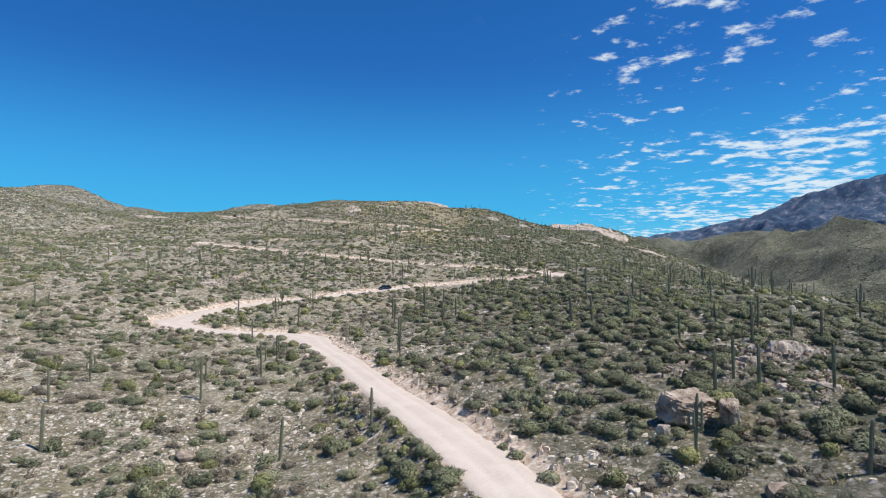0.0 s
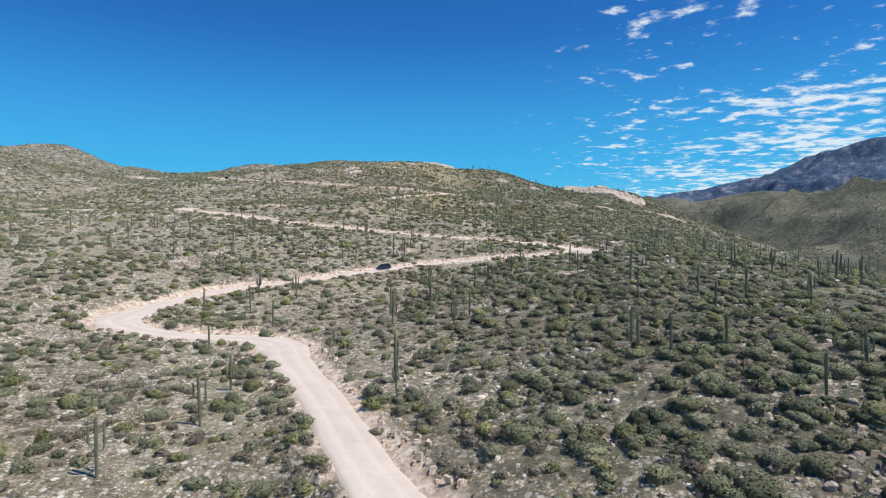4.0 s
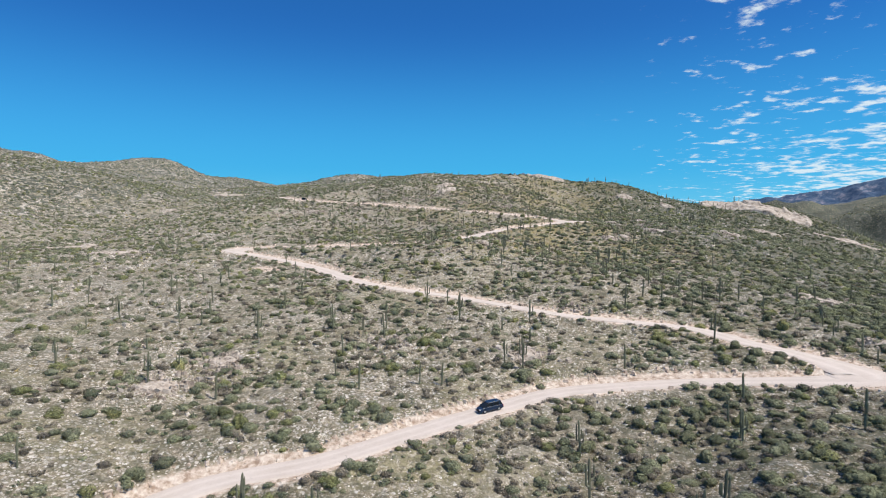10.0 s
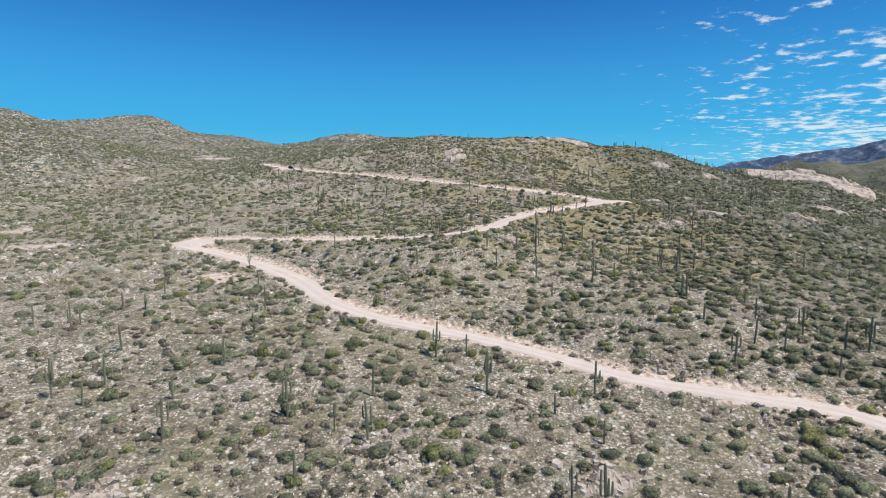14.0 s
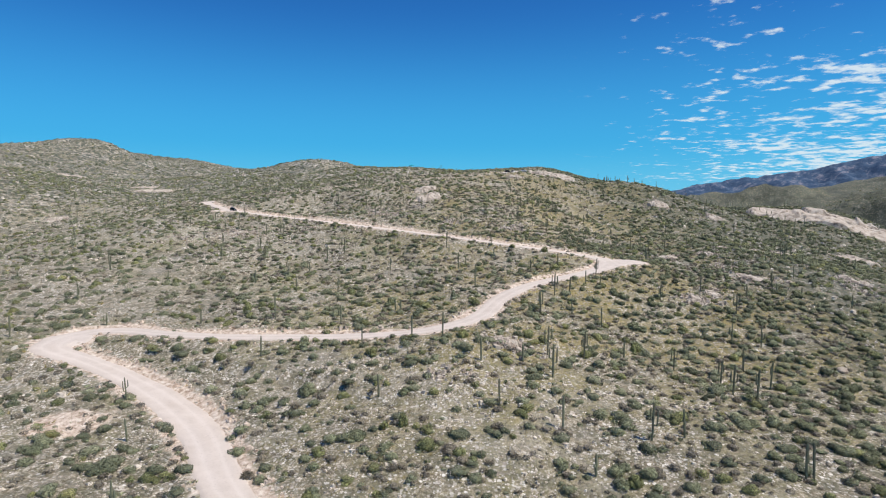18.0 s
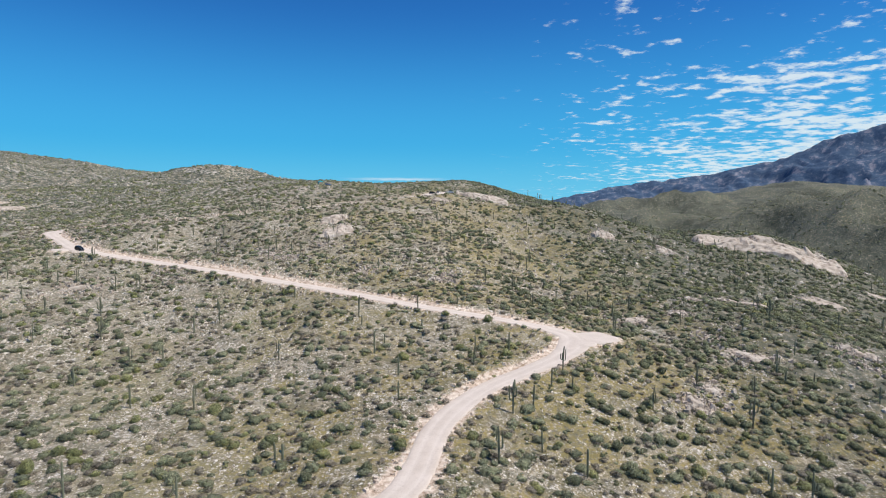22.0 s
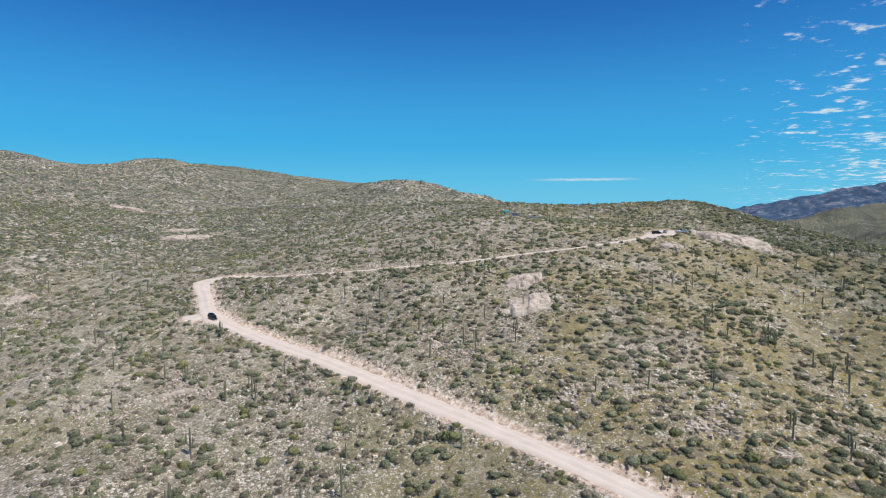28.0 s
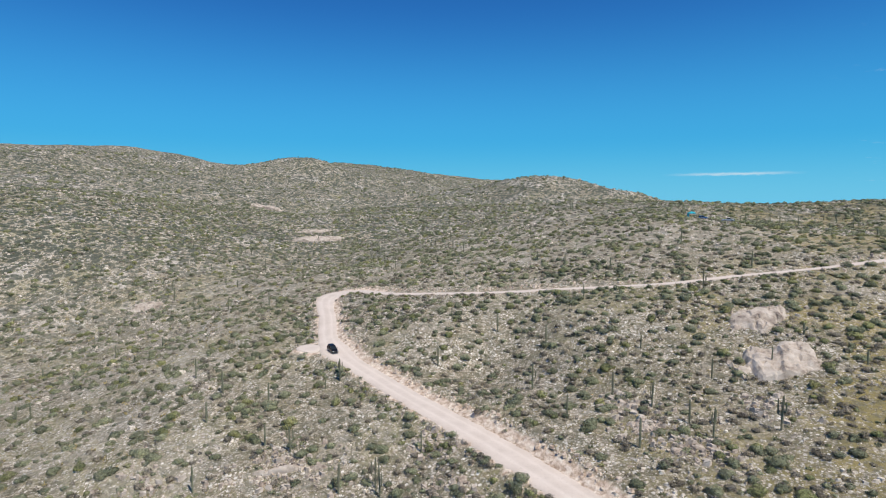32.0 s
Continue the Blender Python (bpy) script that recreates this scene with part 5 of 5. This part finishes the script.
def slab_part(x0, x1, y0, y1, z0, z1):
    return loft([[(x, y0, z0), (x, y0, z1), (x, y1, z1), (x, y1, z0)] for x in (x0, x1)])


def disc(r, wdt, y, x, z, inner=0.0):
    a = np.linspace(0, 2 * np.pi, 20, endpoint=False)
    prof = [(inner, -wdt / 2), (r * 0.93, -wdt / 2), (r, -wdt / 4), (r, wdt / 4), (r * 0.93, wdt / 2), (inner, wdt / 2)]
    rows = [[(x + q * math.cos(t), y + o, z + q * math.sin(t)) for q, o in prof] for t in a]
    v = np.array(rows).reshape(-1, 3)
    n, m = len(prof), len(a)
    f = np.array([((i * n + j), (i * n + j + 1), ((i + 1) % m * n + j + 1), ((i + 1) % m * n + j)) for i in range(m) for j in range(n - 1)])
    return v, f


def vehicle(name, label, paint, L, W, Hh, m, van=True, bed=False, rails=False):
    root = new(name)
    w, l = W / 2, L / 2
    belt = Hh * 0.60
    nose = l - 0.9 if van else l - 1.15
    part("body", loft([body_ring(-l, 0.45, belt * 0.85, w * 0.86), body_ring(-l + 0.12, 0.32, belt * 0.97, w * 0.95), body_ring(-l + 0.6, 0.28, belt, w),
                       body_ring(nose, 0.26, belt * 0.97, w), body_ring(nose + 0.25, 0.26, belt * 0.93, w), body_ring(l - 0.35, 0.28, belt * 0.83, w * 0.96),
                       body_ring(l - 0.06, 0.32, belt * 0.70, w * 0.88), body_ring(l, 0.38, belt * 0.55, w * 0.8)]), paint, root, smooth=False)
    back = -l + (0.15 if not bed else L * 0.40)
    top = Hh - 0.04
    cab = [body_ring(back, belt - 0.05, belt + 0.02, w * 0.88), body_ring(back + 0.28, belt - 0.05, top - 0.06, w * 0.80), body_ring(back + 0.55, belt - 0.05, top, w * 0.79),
           body_ring(nose - 1.35, belt - 0.05, top, w * 0.79), body_ring(nose - 0.85, belt - 0.05, top - 0.12, w * 0.81), body_ring(nose + 0.12, belt - 0.06, belt + 0.01, w * 0.88)]
    part("window_glass", loft(cab), GLASS, root, "dark tinted windows")
    roof = part("roof", loft([[(x, w * 0.80, top - 0.05), (x, w * 0.72, top + 0.03), (x, -w * 0.72, top + 0.03), (x, -w * 0.80, top - 0.05)] for x in (back + 0.30, back + 0.7, nose - 1.35, nose - 0.95)]), paint, root)
    if rails:
        for s in (-1, 1):
            part("roof_rail", slab_part(back + 0.6, nose - 1.3, s * w * 0.68, s * w * 0.72, top + 0.035, top + 0.085), CHROME, roof, "silver roof rail")
    for s in (-1, 1):
        for x in (back + 0.62, back + (nose - back) * 0.52):
            part("pillar", loft([[(x - 0.05, s * w * 0.99, belt - 0.04), (x + 0.07, s * w * 0.99, belt - 0.04), (x + 0.07, s * w * 0.815, top - 0.02), (x - 0.05, s * w * 0.815, top - 0.02)],
                                 [(x - 0.05, s * w * 0.90, belt - 0.04), (x + 0.07, s * w * 0.90, belt - 0.04), (x + 0.07, s * w * 0.74, top - 0.02), (x - 0.05, s * w * 0.74, top - 0.02)]]), paint, root)
        part("side_trim", slab_part(-l + 0.5, nose + 0.1, s * w * 0.985, s * w * 1.012, belt * 0.93, belt * 0.96), CHROME if rails else TRIM, root)
        part("mirror", slab_part(nose - 0.45, nose - 0.25, s * w * 0.98, s * (w + 0.2), belt, belt + 0.17), paint, root)
        part("headlight", slab_part(l - 0.32, l - 0.02, s * w * 0.52, s * w * 0.86, belt * 0.62, belt * 0.76), LAMP, root, "clear headlight")
        part("tail_light", slab_part(-l - 0.015, -l + 0.12, s * w * 0.70, s * w * 0.93, belt * 0.62, belt * 0.95), REDLAMP, root, "red tail light")
        for x in (l - 0.95, -l + 1.02):
            wheel = part("wheel", disc(0.345, 0.23, s * (w - 0.10), x, 0.345, 0.2), TYRE, root)
            part("rim", disc(0.21, 0.20, s * (w - 0.075), x, 0.345), RIM, wheel, "alloy rim")
    part("front_bumper", slab_part(l - 0.12, l + 0.03, -w * 0.82, w * 0.82, 0.34, 0.50), TRIM, root)
    part("rear_bumper", slab_part(-l - 0.04, -l + 0.12, -w * 0.88, w * 0.88, 0.38, 0.54), TRIM, root)
    part("grille", slab_part(l - 0.05, l + 0.012, -w * 0.45, w * 0.45, belt * 0.52, belt * 0.68), TRIM, root)
    root.matrix_basis = m
    return tagged(root, label, "car")


def on_road(x, y, heading, lift=0.06):
    """A pose on the road at the nearest place, following its grade."""
    k = int(np.argmin((LINE[:, 0] - x) ** 2 + (LINE[:, 1] - y) ** 2))
    t = LINE[min(k + 2, len(LINE) - 1)] - LINE[max(k - 2, 0)]
    h = radians(heading)
    run = t[0] * math.cos(h) + t[1] * math.sin(h)
    grade = math.degrees(math.atan2(t[2] * np.sign(run), np.hypot(t[0], t[1])))
    return pose(x, y, LINE[k, 2] + lift, 0, 0, heading) @ pose(0, 0, 0, 0, -grade, 0)


NAVY, BLACK = plain("navy_paint", (0.022, 0.04, 0.075), 0.22), plain("black_paint", (0.012, 0.012, 0.014), 0.2)
SILVER, WHITE, BLUE = plain("silver_paint", (0.5, 0.52, 0.53), 0.3, 0.4), plain("white_paint", (0.75, 0.75, 0.73), 0.35), plain("blue_paint", (0.04, 0.16, 0.42), 0.3)
TEAL = plain("teal_canvas", (0.02, 0.42, 0.52), 0.7)
POLE = plain("tent_pole", (0.5, 0.5, 0.5), 0.4, 0.7)
vehicle("minivan", "dark blue minivan with silver roof rails on the dirt road", NAVY, 5.1, 1.98, 1.78, on_road(2.2, 231.2, 211), rails=True)
vehicle("suv", "black off-road car on the dirt road at the bend", BLACK, 4.4, 1.88, 1.85, on_road(-134.2, 570.5, -34), van=False)


def parked(name, label, paint, L, W, Hh, x, y, heading, **kw):
    return vehicle(name, label, paint, L, W, Hh, pose(x, y, float(ground(x, y)[0]) + 0.05, 0, 0, heading), **kw)


parked("parked_suv", "black car parked on the ridge-top clearing", BLACK, 4.6, 1.85, 1.75, 29.5, 667.5, 20, van=False)
parked("parked_car", "white hatchback parked beside the black car", WHITE, 4.3, 1.8, 1.55, 33.4, 669.5, 70, van=False)
parked("parked_pickup", "silver pickup truck parked on the ridge-top clearing", SILVER, 5.6, 1.95, 1.85, 40.5, 670, 8, van=False, bed=True)
parked("camp_car", "bright blue car parked at the camp site", BLUE, 4.5, 1.8, 1.6, -39.5, 734.5, 5, van=False)
parked("camp_pickup", "silver pickup parked at the camp site", SILVER, 5.4, 1.9, 1.8, -29, 736, -5, van=False, bed=True)


def tent(x, y):
    root = new("canopy_tent")
    h = 2.3
    for sx in (-1, 1):
        for sy in (-1, 1):
            part("leg", slab_part(sx * 1.45 - 0.025, sx * 1.45 + 0.025, sy * 1.45 - 0.025, sy * 1.45 + 0.025, -0.2, h), POLE, root)
    rings = [[(1.5, 1.5, h - 0.25), (1.5, -1.5, h - 0.25), (-1.5, -1.5, h - 0.25), (-1.5, 1.5, h - 0.25)], [(1.5, 1.5, h), (1.5, -1.5, h), (-1.5, -1.5, h), (-1.5, 1.5, h)],
             [(0.6, 0.6, h + 0.55), (0.6, -0.6, h + 0.55), (-0.6, -0.6, h + 0.55), (-0.6, 0.6, h + 0.55)], [(0.05, 0.05, h + 0.8), (0.05, -0.05, h + 0.8), (-0.05, -0.05, h + 0.8), (-0.05, 0.05, h + 0.8)]]
    part("canopy", loft(rings), TEAL, root, "teal fabric canopy")
    part("side_wall", slab_part(-1.48, -1.44, -1.45, 1.45, 0.05, h - 0.2), TEAL, root, "teal fabric wall")
    root.matrix_basis = pose(x, y, float(ground(x, y)[0]), 0, 0, 20)
    tagged(root, "teal pop-up canopy tent at a camp site", "tent")


tent(-44.5, 733)
